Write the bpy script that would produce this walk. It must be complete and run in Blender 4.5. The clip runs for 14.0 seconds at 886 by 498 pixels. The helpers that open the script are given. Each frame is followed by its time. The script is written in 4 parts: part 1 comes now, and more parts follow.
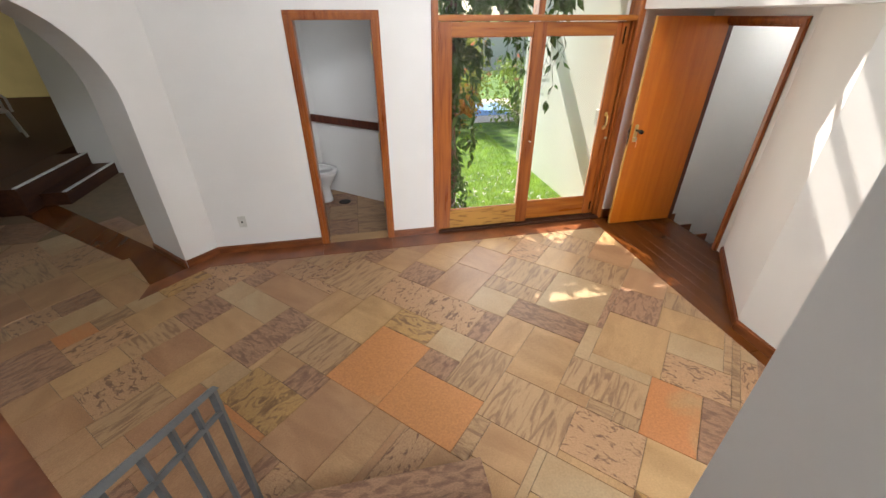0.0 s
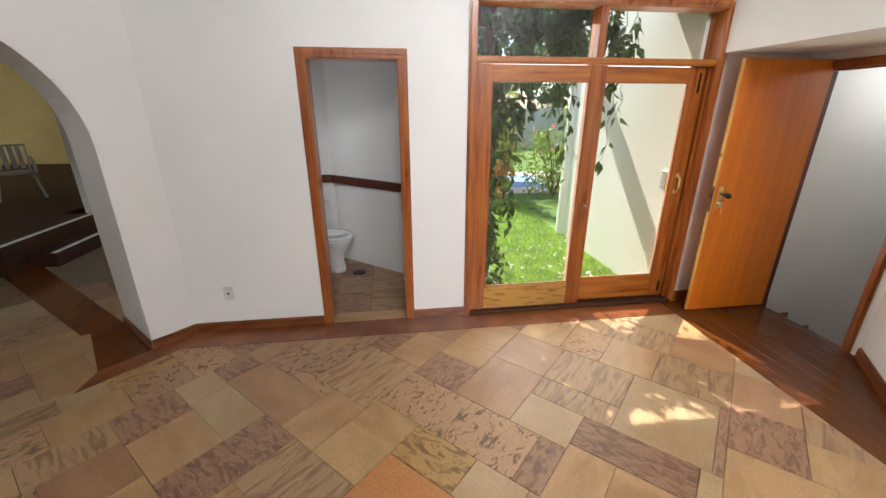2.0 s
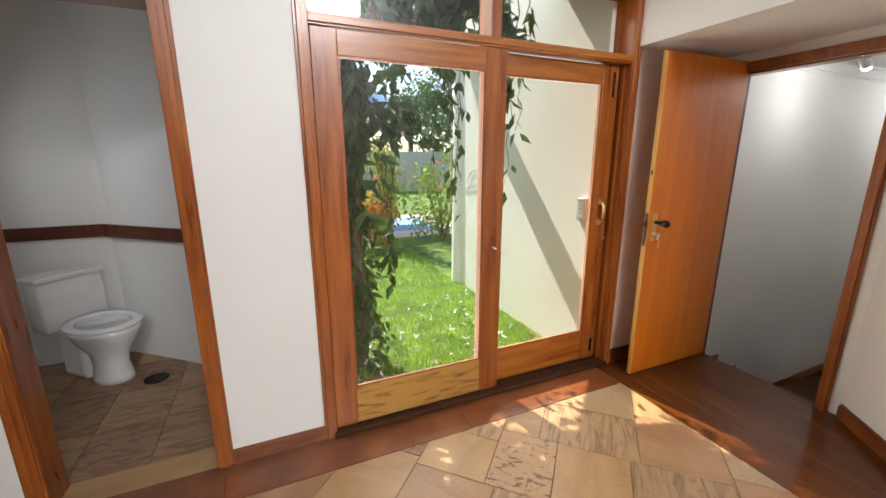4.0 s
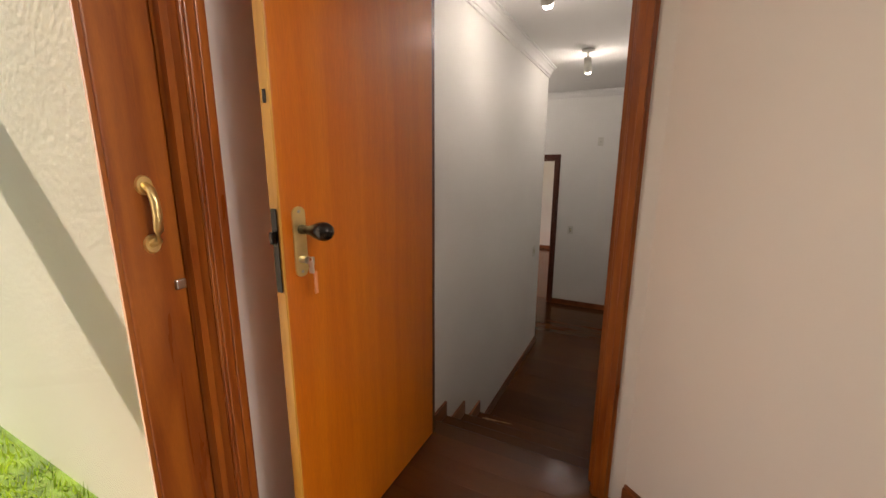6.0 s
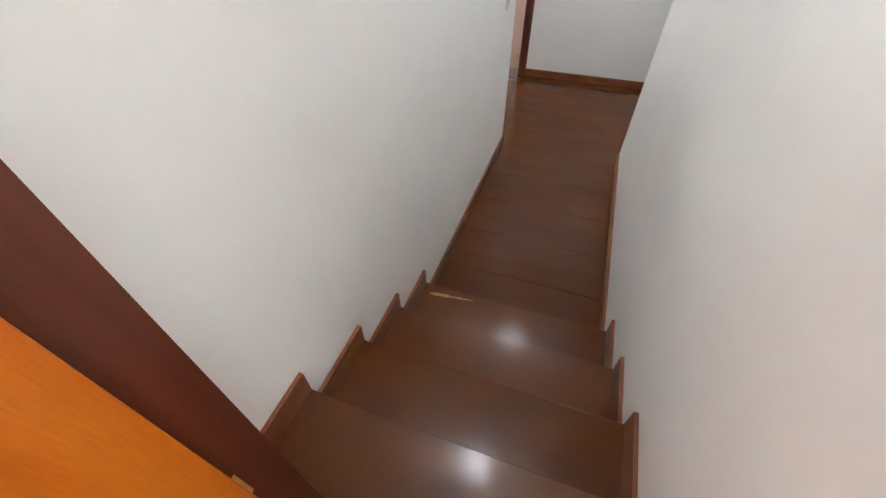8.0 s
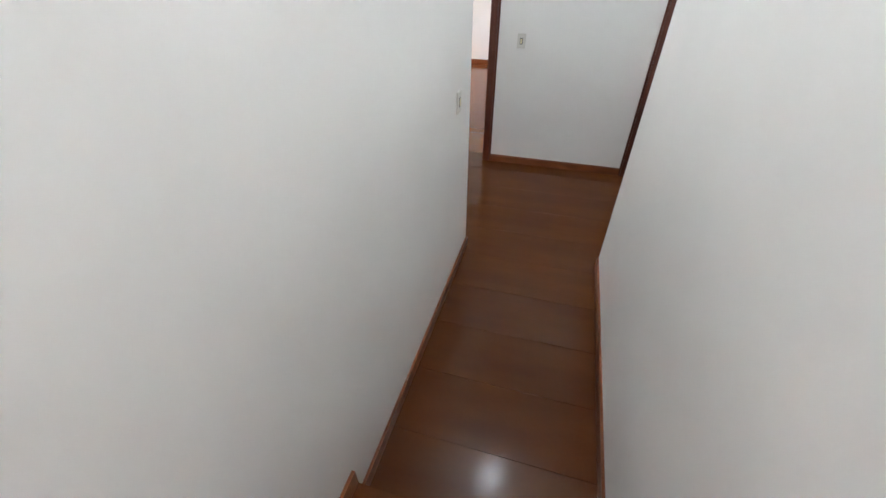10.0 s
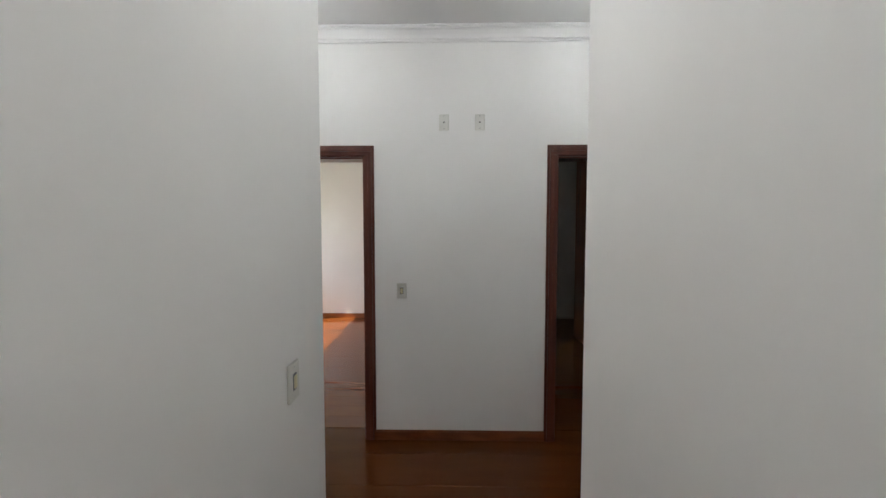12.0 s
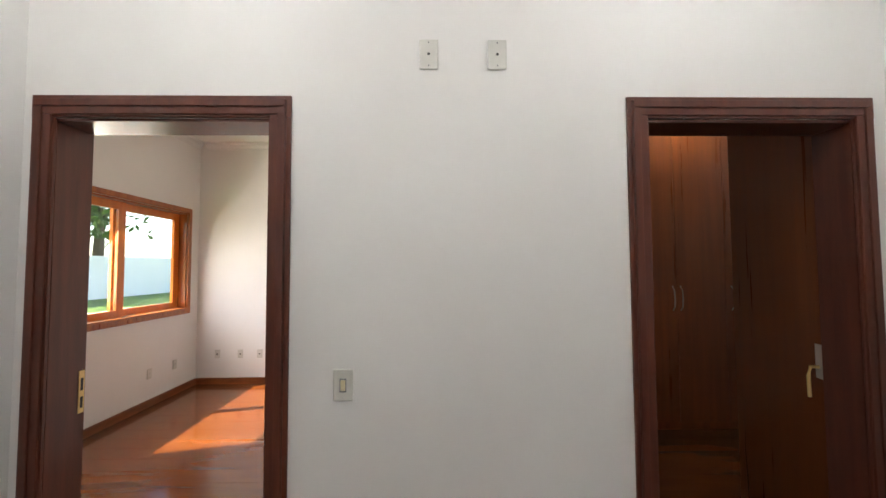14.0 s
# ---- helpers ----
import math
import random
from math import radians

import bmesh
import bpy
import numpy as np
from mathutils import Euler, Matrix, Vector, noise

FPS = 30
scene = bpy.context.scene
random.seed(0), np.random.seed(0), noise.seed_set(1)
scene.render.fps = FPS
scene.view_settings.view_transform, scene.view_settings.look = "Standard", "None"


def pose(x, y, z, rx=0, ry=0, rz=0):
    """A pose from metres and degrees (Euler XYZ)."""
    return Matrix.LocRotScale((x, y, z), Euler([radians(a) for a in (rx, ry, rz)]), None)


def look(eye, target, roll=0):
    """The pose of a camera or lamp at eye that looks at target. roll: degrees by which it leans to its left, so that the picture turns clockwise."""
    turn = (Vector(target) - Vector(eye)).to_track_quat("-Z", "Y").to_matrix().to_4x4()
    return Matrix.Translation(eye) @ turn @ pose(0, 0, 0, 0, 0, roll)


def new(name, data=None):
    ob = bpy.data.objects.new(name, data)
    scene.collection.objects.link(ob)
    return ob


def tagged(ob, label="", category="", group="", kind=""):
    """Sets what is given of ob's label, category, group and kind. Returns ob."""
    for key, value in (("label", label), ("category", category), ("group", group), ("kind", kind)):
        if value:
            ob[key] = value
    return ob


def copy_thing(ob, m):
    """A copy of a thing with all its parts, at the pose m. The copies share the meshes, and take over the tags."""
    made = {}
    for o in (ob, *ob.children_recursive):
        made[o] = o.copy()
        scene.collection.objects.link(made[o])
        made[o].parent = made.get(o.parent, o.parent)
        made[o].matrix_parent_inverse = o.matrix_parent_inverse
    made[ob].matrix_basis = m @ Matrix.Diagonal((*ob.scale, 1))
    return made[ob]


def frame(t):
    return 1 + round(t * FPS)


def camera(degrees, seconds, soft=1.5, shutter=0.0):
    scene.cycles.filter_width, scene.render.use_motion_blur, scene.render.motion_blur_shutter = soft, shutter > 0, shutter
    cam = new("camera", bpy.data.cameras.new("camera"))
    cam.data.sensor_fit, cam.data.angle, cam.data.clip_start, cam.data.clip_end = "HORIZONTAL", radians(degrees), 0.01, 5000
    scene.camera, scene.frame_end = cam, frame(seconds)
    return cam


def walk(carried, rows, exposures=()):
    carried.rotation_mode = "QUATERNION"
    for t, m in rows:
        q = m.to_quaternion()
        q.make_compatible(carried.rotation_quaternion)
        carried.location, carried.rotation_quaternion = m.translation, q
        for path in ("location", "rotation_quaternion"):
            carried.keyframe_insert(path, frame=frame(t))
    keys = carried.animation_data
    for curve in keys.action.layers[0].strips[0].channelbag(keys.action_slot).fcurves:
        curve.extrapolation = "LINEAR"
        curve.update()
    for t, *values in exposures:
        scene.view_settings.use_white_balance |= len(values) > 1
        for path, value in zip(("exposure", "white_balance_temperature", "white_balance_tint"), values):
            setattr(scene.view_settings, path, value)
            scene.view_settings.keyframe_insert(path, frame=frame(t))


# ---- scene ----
cam = camera(96.9, 14.0)
PATH = [
    (0, (0.082, 0.463, 2.089), (0.422, 2.151, 1.071), -0.1),
    (0.5, (0.127, 0.678, 2.051), (0.383, 2.381, 1.034), -0.1),
    (1, (0.191, 0.895, 1.939), (0.423, 2.61, 0.938), -0.0),
    (1.5, (0.197, 1.076, 1.821), (0.429, 2.836, 0.9), -0.0),
    (2, (0.16, 1.222, 1.758), (0.407, 3.086, 1.076), -0.0),
    (4.5, (0.923, 2.625, 1.414), (2.049, 4.229, 1.015), -0.2),
    (5, (1.341, 2.855, 1.328), (2.825, 4.144, 0.957), 0.0),
    (5.5, (1.746, 3.104, 1.259), (3.396, 4.179, 0.906), 0.2),
    (6, (2.124, 3.32, 1.242), (3.873, 4.196, 0.827), 0.2),
    (6.5, (2.562, 3.497, 1.153), (4.295, 4.238, 0.484), 0.1),
    (7, (2.951, 3.624, 1.067), (4.466, 4.266, -0.07), -0.4),
    (9.5, (4.076, 3.768, 0.973), (5.318, 4.219, -0.529), -1.4),
    (10, (4.253, 3.785, 1.013), (5.76, 4.241, -0.221), -0.7),
    (10.5, (4.445, 3.811, 0.998), (6.289, 4.051, 0.262), -0.3),
    (11, (4.665, 3.82, 0.93), (6.645, 3.909, 0.662), -0.1),
    (11.5, (4.922, 3.874, 0.87), (6.917, 3.928, 0.728), 0.0),
    (12, (5.203, 3.842, 0.789), (7.199, 3.884, 0.681), -0.0),
    (12.5, (5.654, 3.868, 0.632), (7.654, 3.889, 0.663), 0.1),
    (13, (6.04, 3.907, 0.57), (8.037, 3.9, 0.685), -0.1),
    (13.5, (6.376, 3.885, 0.636), (8.372, 3.818, 0.737), -0.4),
    (14, (6.697, 3.876, 0.744), (8.695, 3.836, 0.837), -0.3),
]
walk(cam, [(t, look(eye, target, roll)) for t, eye, target, roll in PATH],
     exposures=[(0, 1.2, 6600, 10), (2, 1.15, 6600, 10), (4.5, 0.88, 6800, 10), (5.0, 0.60, 7500, 12), (5.5, 0.50, 7900, 16), (6.0, 0.80, 8000, 19), (6.5, 1.65, 7600, 18), (7.0, 2.15, 6800, 14),
                (9.5, 2.9, 6050, 9), (10.0, 2.5, 6050, 9), (10.5, 2.1, 6100, 9), (11.0, 1.75, 6350, 9), (12.0, 1.55, 6350, 10), (13.0, 1.85, 6450, 11), (14.0, 2.05, 6700, 12)])

# ---- world, sun, lamps ----
SUN_DIR = Vector((0.19, -0.78, -1.0)).normalized()
world = bpy.data.worlds.new("sky")
scene.world = world
world.use_nodes = True
wn = world.node_tree.nodes
sky = wn.new("ShaderNodeTexSky")
sky.sky_type, sky.sun_disc = "NISHITA", False
sky.sun_elevation = math.asin(-SUN_DIR.z)
sky.sun_rotation = math.atan2(-SUN_DIR.x, -SUN_DIR.y)
world.node_tree.links.new(sky.outputs[0], wn["Background"].inputs[0])
wn["Background"].inputs[1].default_value = 0.15
sun = new("sun", bpy.data.lights.new("sun", "SUN"))
sun.data.energy, sun.data.angle, sun.data.color = 5.0, radians(0.5), (1.0, 0.95, 0.86)
sun.matrix_world = look((0, 10, 20), Vector((0, 10, 20)) + SUN_DIR)


def area(name, eye, target, sx, sy, watts, colour=(1, 1, 1)):
    ob = new(name, bpy.data.lights.new(name, "AREA"))
    ob.data.shape, ob.data.size, ob.data.size_y = "RECTANGLE", sx, sy
    ob.data.energy, ob.data.color = watts, colour
    ob.matrix_world = look(eye, target)
    return ob


def bulb_light(name, at, watts, colour=(0.96, 0.98, 0.97)):
    ob = new(name, bpy.data.lights.new(name, "POINT"))
    ob.data.energy, ob.data.color, ob.data.shadow_soft_size = watts, colour, 0.035
    ob.location = at
    return ob


# added area lamps as fill; only slider and bedroom ones stand in seen openings
# fill for the hall, from an unseen opening added behind the camera
area("skylight_gallery", (1.2, -2.85, 4.42), (0.9, 4.0, 1.0), 3.0, 0.95, 178, (0.93, 0.96, 1.0))
area("skylight_slider", (1.75, 4.452, 1.25), (1.75, 0, 1.2), 1.75, 2.2, 18, (1.0, 0.93, 0.86))
# fill for the toilet room, from an added side opening out of view
area("skylight_wc", (-1.02, 5.2, 1.75), (0.5, 5.2, 1.0), 0.5, 0.5, 1.1, (0.85, 0.92, 1.0))
area("skylight_bedroom", (10.75, 7.46, 0.85), (10.4, 4.0, -0.6), 1.6, 1.1, 19, (1.0, 0.93, 0.87))
# invented fill before the closed west wall, to brighten the lounge
area("skylight_lounge", (-11.8, 9.5, 1.9), (-5, 10.2, 1.4), 2.0, 1.2, 26, (1.0, 0.95, 0.85))
LAMPS = [((4.41, 3.87, 2.27), (5.2, 3.86, 1.2), 3.5), ((6.13, 3.87, 2.27), (6.9, 3.86, 1.2), 3.0), ((7.30, 4.85, 2.27), (8.21, 4.6, 1.5), 2.4),
         ((7.30, 2.80, 2.27), (8.21, 3.05, 1.5), 2.4), ((10.2, 1.50, 2.55), (10.6, 1.40, 2.3), 5.0)]


# ---- materials ----
def material(name, base=(0.8, 0.8, 0.8), rough=0.6, metal=0.0, dark=None, scale=6.0, stretch=(1, 1, 1), detail=5.0,
             fine=60.0, bump=0.05, vary=0.0, hue=0.0, coat=0.0, spread=(0.35, 0.65), rvary=0.08, distort=0.0, grain=0.0, translucent=0.0, spec=0.5):
    m = bpy.data.materials.new(name)
    m.use_nodes = True
    nt = m.node_tree
    n, ln = nt.nodes, nt.links.new
    b = n["Principled BSDF"]
    b.inputs["Metallic"].default_value = metal
    b.inputs["Specular IOR Level"].default_value = spec
    b.inputs["Coat Weight"].default_value = coat
    b.inputs["Coat Roughness"].default_value = 0.12
    co = n.new("ShaderNodeTexCoord")
    mp = n.new("ShaderNodeMapping")
    mp.inputs["Scale"].default_value = stretch
    ln(co.outputs["Object"], mp.inputs[0])
    info = n.new("ShaderNodeObjectInfo")
    shift = n.new("ShaderNodeVectorMath")
    shift.operation = "ADD"
    mul = n.new("ShaderNodeMath")
    mul.operation, mul.inputs[1].default_value = "MULTIPLY", 37.0
    ln(info.outputs["Random"], mul.inputs[0])
    ln(mp.outputs[0], shift.inputs[0])
    ln(mul.outputs[0], shift.inputs[1])
    big = n.new("ShaderNodeTexNoise")
    big.inputs["Scale"].default_value, big.inputs["Detail"].default_value = scale, detail
    big.inputs["Distortion"].default_value = distort
    ln(shift.outputs[0], big.inputs["Vector"])
    ramp = n.new("ShaderNodeValToRGB")
    dark = dark or tuple(c * 0.85 for c in base)
    ramp.color_ramp.elements[0].color, ramp.color_ramp.elements[0].position = (*dark, 1), spread[0]
    ramp.color_ramp.elements[1].color, ramp.color_ramp.elements[1].position = (*base, 1), spread[1]
    ln(big.outputs[0], ramp.inputs[0])
    hsv = n.new("ShaderNodeHueSaturation")
    ln(ramp.outputs[0], hsv.inputs["Color"])
    for socket, amount, mid in (("Value", vary, 1.0), ("Hue", hue, 0.5)):
        if amount:
            r = n.new("ShaderNodeMapRange")
            r.inputs["To Min"].default_value, r.inputs["To Max"].default_value = mid - amount, mid + amount
            ln(info.outputs["Random"], r.inputs[0])
            ln(r.outputs[0], hsv.inputs[socket])
    small = n.new("ShaderNodeTexNoise")
    small.inputs["Scale"].default_value, small.inputs["Detail"].default_value = fine, 4.0
    ln(shift.outputs[0], small.inputs["Vector"])
    colour = hsv.outputs[0]
    if grain:
        gr = n.new("ShaderNodeMapRange")
        gr.inputs["From Min"].default_value, gr.inputs["From Max"].default_value = 0.3, 0.7
        gr.inputs["To Min"].default_value, gr.inputs["To Max"].default_value = 1 - grain, 1 + grain * 0.6
        sc = n.new("ShaderNodeVectorMath")
        sc.operation = "SCALE"
        ln(small.outputs[0], gr.inputs[0])
        ln(colour, sc.inputs[0])
        ln(gr.outputs[0], sc.inputs["Scale"])
        colour = sc.outputs[0]
    ln(colour, b.inputs["Base Color"])
    if translucent:
        tl, mx = n.new("ShaderNodeBsdfTranslucent"), n.new("ShaderNodeMixShader")
        mx.inputs[0].default_value = translucent
        ln(colour, tl.inputs[0])
        ln(b.outputs[0], mx.inputs[1])
        ln(tl.outputs[0], mx.inputs[2])
        ln(mx.outputs[0], n["Material Output"].inputs[0])
    rr = n.new("ShaderNodeMapRange")
    rr.inputs["To Min"].default_value, rr.inputs["To Max"].default_value = max(0.02, rough - rvary), min(1, rough + rvary)
    ln(big.outputs[0], rr.inputs[0])
    ln(rr.outputs[0], b.inputs["Roughness"])
    if bump:
        bp = n.new("ShaderNodeBump")
        bp.inputs["Strength"].default_value, bp.inputs["Distance"].default_value = bump, 0.01
        ln(small.outputs[0], bp.inputs["Height"])
        ln(bp.outputs[0], b.inputs["Normal"])
    return m


def glow(name, colour, strength):
    m = material(name, colour)
    b = m.node_tree.nodes["Principled BSDF"]
    b.inputs["Emission Color"].default_value = (*colour, 1)
    b.inputs["Emission Strength"].default_value = strength
    return m


def glass_material(name):
    m = bpy.data.materials.new(name)
    m.use_nodes = True
    n, ln = m.node_tree.nodes, m.node_tree.links.new
    tr, gl, mix, fr, pw, ad = (n.new("ShaderNode" + k) for k in ("BsdfTransparent", "BsdfGlossy", "MixShader", "LayerWeight", "Math", "Math"))
    tr.inputs[0].default_value = (0.95, 0.97, 0.96, 1)
    gl.inputs["Roughness"].default_value = 0.01
    pw.operation, ad.operation = "POWER", "MULTIPLY_ADD"
    pw.inputs[1].default_value, ad.inputs[1].default_value, ad.inputs[2].default_value = 4.0, 0.5, 0.025
    ln(fr.outputs["Facing"], pw.inputs[0])
    ln(pw.outputs[0], ad.inputs[0])
    ln(ad.outputs[0], mix.inputs[0])
    ln(tr.outputs[0], mix.inputs[1])
    ln(gl.outputs[0], mix.inputs[2])
    ln(mix.outputs[0], n["Material Output"].inputs[0])
    return m


WHITE = material("white_wall_paint", (0.80, 0.79, 0.77), 0.55, scale=1.3, dark=(0.76, 0.75, 0.73), fine=90, bump=0.025)
CEIL = material("ceiling_paint", (0.80, 0.79, 0.78), 0.75, scale=1.0, dark=(0.77, 0.76, 0.75), bump=0.04)
YELLOW = material("yellow_wall_paint", (0.72, 0.60, 0.26), 0.7, scale=1.2, bump=0.04)
PLASTER = material("garden_wall_render", (0.90, 0.885, 0.83), 0.85, scale=1.6, dark=(0.84, 0.82, 0.75), fine=40, bump=0.25)
ORANGE = material("varnished_orange_wood", (0.60, 0.170, 0.012), 0.32, dark=(0.53, 0.130, 0.008), scale=2.2, stretch=(9, 9, 0.55), fine=55, bump=0.04, coat=0.25, distort=0.4, grain=0.10)
EDGE = material("pale_door_edge_wood", (0.62, 0.33, 0.06), 0.45, dark=(0.45, 0.2, 0.03), scale=3, stretch=(8, 8, 0.6), bump=0.05)
FRAMEW = material("varnished_frame_wood", (0.39, 0.115, 0.018), 0.3, dark=(0.23, 0.052, 0.009), scale=2.5, stretch=(10, 10, 0.8), fine=55, bump=0.06, coat=0.3, distort=0.5, grain=0.10)
FRAMEH = material("varnished_rail_wood", (0.46, 0.155, 0.02), 0.3, dark=(0.29, 0.075, 0.010), scale=2.5, stretch=(0.8, 10, 10), fine=55, bump=0.06, coat=0.3, distort=0.5, grain=0.10)
WORN = material("worn_rail_wood", (0.50, 0.26, 0.06), 0.4, dark=(0.16, 0.055, 0.012), scale=3.2, stretch=(1.0, 9, 6), fine=45, bump=0.1, coat=0.15, distort=1.2, spread=(0.3, 0.5))
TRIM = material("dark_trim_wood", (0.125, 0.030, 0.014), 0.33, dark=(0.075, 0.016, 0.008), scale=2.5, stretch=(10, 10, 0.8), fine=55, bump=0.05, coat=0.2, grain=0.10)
SKIRT = material("skirting_wood", (0.24, 0.075, 0.022), 0.32, dark=(0.14, 0.038, 0.011), scale=2.5, stretch=(2, 2, 8), fine=55, bump=0.05, coat=0.3)
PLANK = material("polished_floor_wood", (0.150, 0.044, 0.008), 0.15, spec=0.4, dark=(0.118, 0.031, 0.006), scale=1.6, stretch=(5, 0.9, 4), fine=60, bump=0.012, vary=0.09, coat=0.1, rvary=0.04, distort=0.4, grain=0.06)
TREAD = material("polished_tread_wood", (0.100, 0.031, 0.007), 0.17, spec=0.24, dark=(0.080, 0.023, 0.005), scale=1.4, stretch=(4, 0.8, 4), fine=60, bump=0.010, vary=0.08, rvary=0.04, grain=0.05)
# PLANK's wood again, darkened to put the lobby's dimmer light into colour
PLANK_DIM = material("polished_floor_wood_dim", (0.112, 0.034, 0.007), 0.15, spec=0.35, dark=(0.088, 0.024, 0.005), scale=1.6, stretch=(5, 0.9, 4), fine=60, bump=0.012, vary=0.09, rvary=0.04, grain=0.06)
SCRATCH = material("bare_scratched_wood", (0.45, 0.25, 0.09), 0.6, dark=(0.25, 0.1, 0.03), scale=14, bump=0.2)
WARD = material("wardrobe_veneer", (0.23, 0.062, 0.014), 0.3, dark=(0.175, 0.045, 0.010), scale=2.0, stretch=(8, 8, 0.5), fine=55, bump=0.03, coat=0.3)
GROUT = material("stone_joint", (0.22, 0.15, 0.085), 0.9, scale=10, bump=0.2)
BRASS = material("brass", (0.85, 0.66, 0.30), 0.36, 0.85, scale=20, bump=0.02)
BLACKM = material("blackened_metal", (0.03, 0.025, 0.022), 0.25, 0.8, scale=20, bump=0.02)
STEEL = material("steel_hardware", (0.62, 0.62, 0.6), 0.3, 1.0, scale=20, bump=0.02)
GREYM = material("grey_painted_steel", (0.13, 0.14, 0.15), 0.45, scale=12, dark=(0.09, 0.10, 0.11), bump=0.08)
PLASTIC = material("white_switch_plastic", (0.66, 0.65, 0.60), 0.3, scale=5, bump=0.0)
HOLE = material("dark_socket_hole", (0.02, 0.02, 0.02), 0.6, bump=0.0)
CREAM = material("yellowed_rocker_plastic", (0.72, 0.66, 0.42), 0.35, scale=5, bump=0.0)
CERAMIC = material("white_glazed_ceramic", (0.82, 0.82, 0.82), 0.08, scale=3, bump=0.0, coat=0.5)
TAG = material("orange_plastic_tag", (0.85, 0.35, 0.18), 0.4, bump=0.0)
SOIL = material("dry_soil", (0.30, 0.21, 0.12), 0.95, dark=(0.16, 0.11, 0.06), scale=9, fine=70, bump=0.6)
LAWN = material("lawn_turf", (0.16, 0.27, 0.035), 0.9, dark=(0.05, 0.10, 0.018), scale=5, fine=120, bump=0.7)
BLADE = material("grass_blade", (0.32, 0.46, 0.045), 0.55, dark=(0.20, 0.34, 0.03), scale=3, bump=0.0, translucent=0.45)
LEAF = material("glossy_green_leaf", (0.085, 0.150, 0.036), 0.38, dark=(0.040, 0.080, 0.018), scale=4, bump=0.05, translucent=0.45)
LEAF_L = material("light_green_leaf", (0.32, 0.40, 0.06), 0.45, dark=(0.17, 0.26, 0.04), scale=4, bump=0.05, translucent=0.45)
# leaf orange that also takes in an orange reflection on the glass
LEAF_O = material("orange_leaf", (0.62, 0.22, 0.05), 0.5, dark=(0.35, 0.28, 0.05), scale=3, bump=0.05, translucent=0.45)
PETAL = material("pink_petal", (0.75, 0.22, 0.16), 0.6, bump=0.0, translucent=0.45)
PALE = material("fallen_pale_petal", (0.78, 0.76, 0.70), 0.7, bump=0.0)
BARK = material("vine_bark", (0.17, 0.12, 0.08), 0.9, dark=(0.08, 0.055, 0.035), scale=8, stretch=(3, 3, 0.6), bump=0.5)
TERRACE = material("terrace_paving", (0.62, 0.50, 0.42), 0.8, scale=2, bump=0.1)
BLUE = material("blue_canvas", (0.22, 0.36, 0.60), 0.8, scale=3, bump=0.1)
# blue canvas made brighter in colour where sun shines through
BLUE_LIT = material("sunlit_blue_canvas", (0.25, 0.45, 0.80), 0.8, scale=3, bump=0.05, translucent=0.5)
FAR = material("far_wall", (0.50, 0.48, 0.45), 0.9, scale=1, bump=0.1)
GLASS = glass_material("window_glass")
BULB = glow("lamp_bulb", (0.92, 0.96, 1.0), 12.0)
# white that stands in for light on the step edges
LIT_EDGE = material("lit_step_edge", (0.75, 0.75, 0.72), 0.6, bump=0.05)
CHAIRM = material("white_plastic_chair", (0.75, 0.76, 0.78), 0.45, bump=0.0)
DARKST = material("dark_step_wood", (0.07, 0.027, 0.012), 0.55, spec=0.25, dark=(0.045, 0.015, 0.008), scale=3, stretch=(5, 1, 5), bump=0.08)
# stone kinds of the paving
STONES = [
    material("stone_tan", (0.420, 0.250, 0.125), 0.36, dark=(0.330, 0.180, 0.085), scale=2.5, stretch=(1, 2.5, 1), grain=0.18, fine=85, bump=0.1, vary=0.12, hue=0.010, distort=0.6),
    material("stone_orange", (0.450, 0.185, 0.066), 0.36, dark=(0.400, 0.240, 0.112), scale=2.2, grain=0.18, fine=85, bump=0.1, vary=0.06, hue=0.006, distort=0.5, spread=(0.30, 0.46)),
    material("stone_streaked", (0.390, 0.245, 0.128), 0.38, dark=(0.225, 0.125, 0.066), scale=3.6, stretch=(1, 5.5, 1), grain=0.22, fine=85, bump=0.2, vary=0.1, distort=1.5, spread=(0.36, 0.54)),
    material("stone_mauve", (0.320, 0.180, 0.105), 0.40, dark=(0.180, 0.090, 0.052), scale=11, stretch=(1, 2.6, 1), grain=0.25, fine=85, bump=0.3, vary=0.08, distort=1.0, spread=(0.38, 0.56)),
    material("stone_pitted", (0.400, 0.235, 0.125), 0.40, dark=(0.150, 0.075, 0.040), scale=15, stretch=(1, 1.9, 1), grain=0.25, fine=85, bump=0.35, vary=0.1, distort=1.1, spread=(0.36, 0.46)),
    material("stone_pale", (0.430, 0.305, 0.175), 0.36, dark=(0.365, 0.235, 0.122), scale=2.5, grain=0.15, fine=85, bump=0.08, vary=0.08, distort=0.5),
    material("stone_golden", (0.400, 0.235, 0.085), 0.38, dark=(0.175, 0.088, 0.034), scale=9, stretch=(1, 2, 1), grain=0.22, fine=85, bump=0.25, vary=0.08, distort=1.2, spread=(0.36, 0.52)),
]


# ---- mesh helpers ----
def box(bm, x0, x1, y0, y1, z0, z1, bevel=0.0, m=None):
    c = ((x0 + x1) / 2, (y0 + y1) / 2, (z0 + z1) / 2)
    r = bmesh.ops.create_cube(bm, size=1.0, matrix=Matrix.Translation(c) @ Matrix.Diagonal((abs(x1 - x0), abs(y1 - y0), abs(z1 - z0), 1)))
    vs = r["verts"]
    if bevel:
        es = {e for v in vs for e in v.link_edges}
        r2 = bmesh.ops.bevel(bm, geom=list(es), offset=bevel, segments=2, affect="EDGES", profile=0.5)
        vs = list({v for f in r2["faces"] for v in f.verts} | {v for v in vs if v.is_valid})
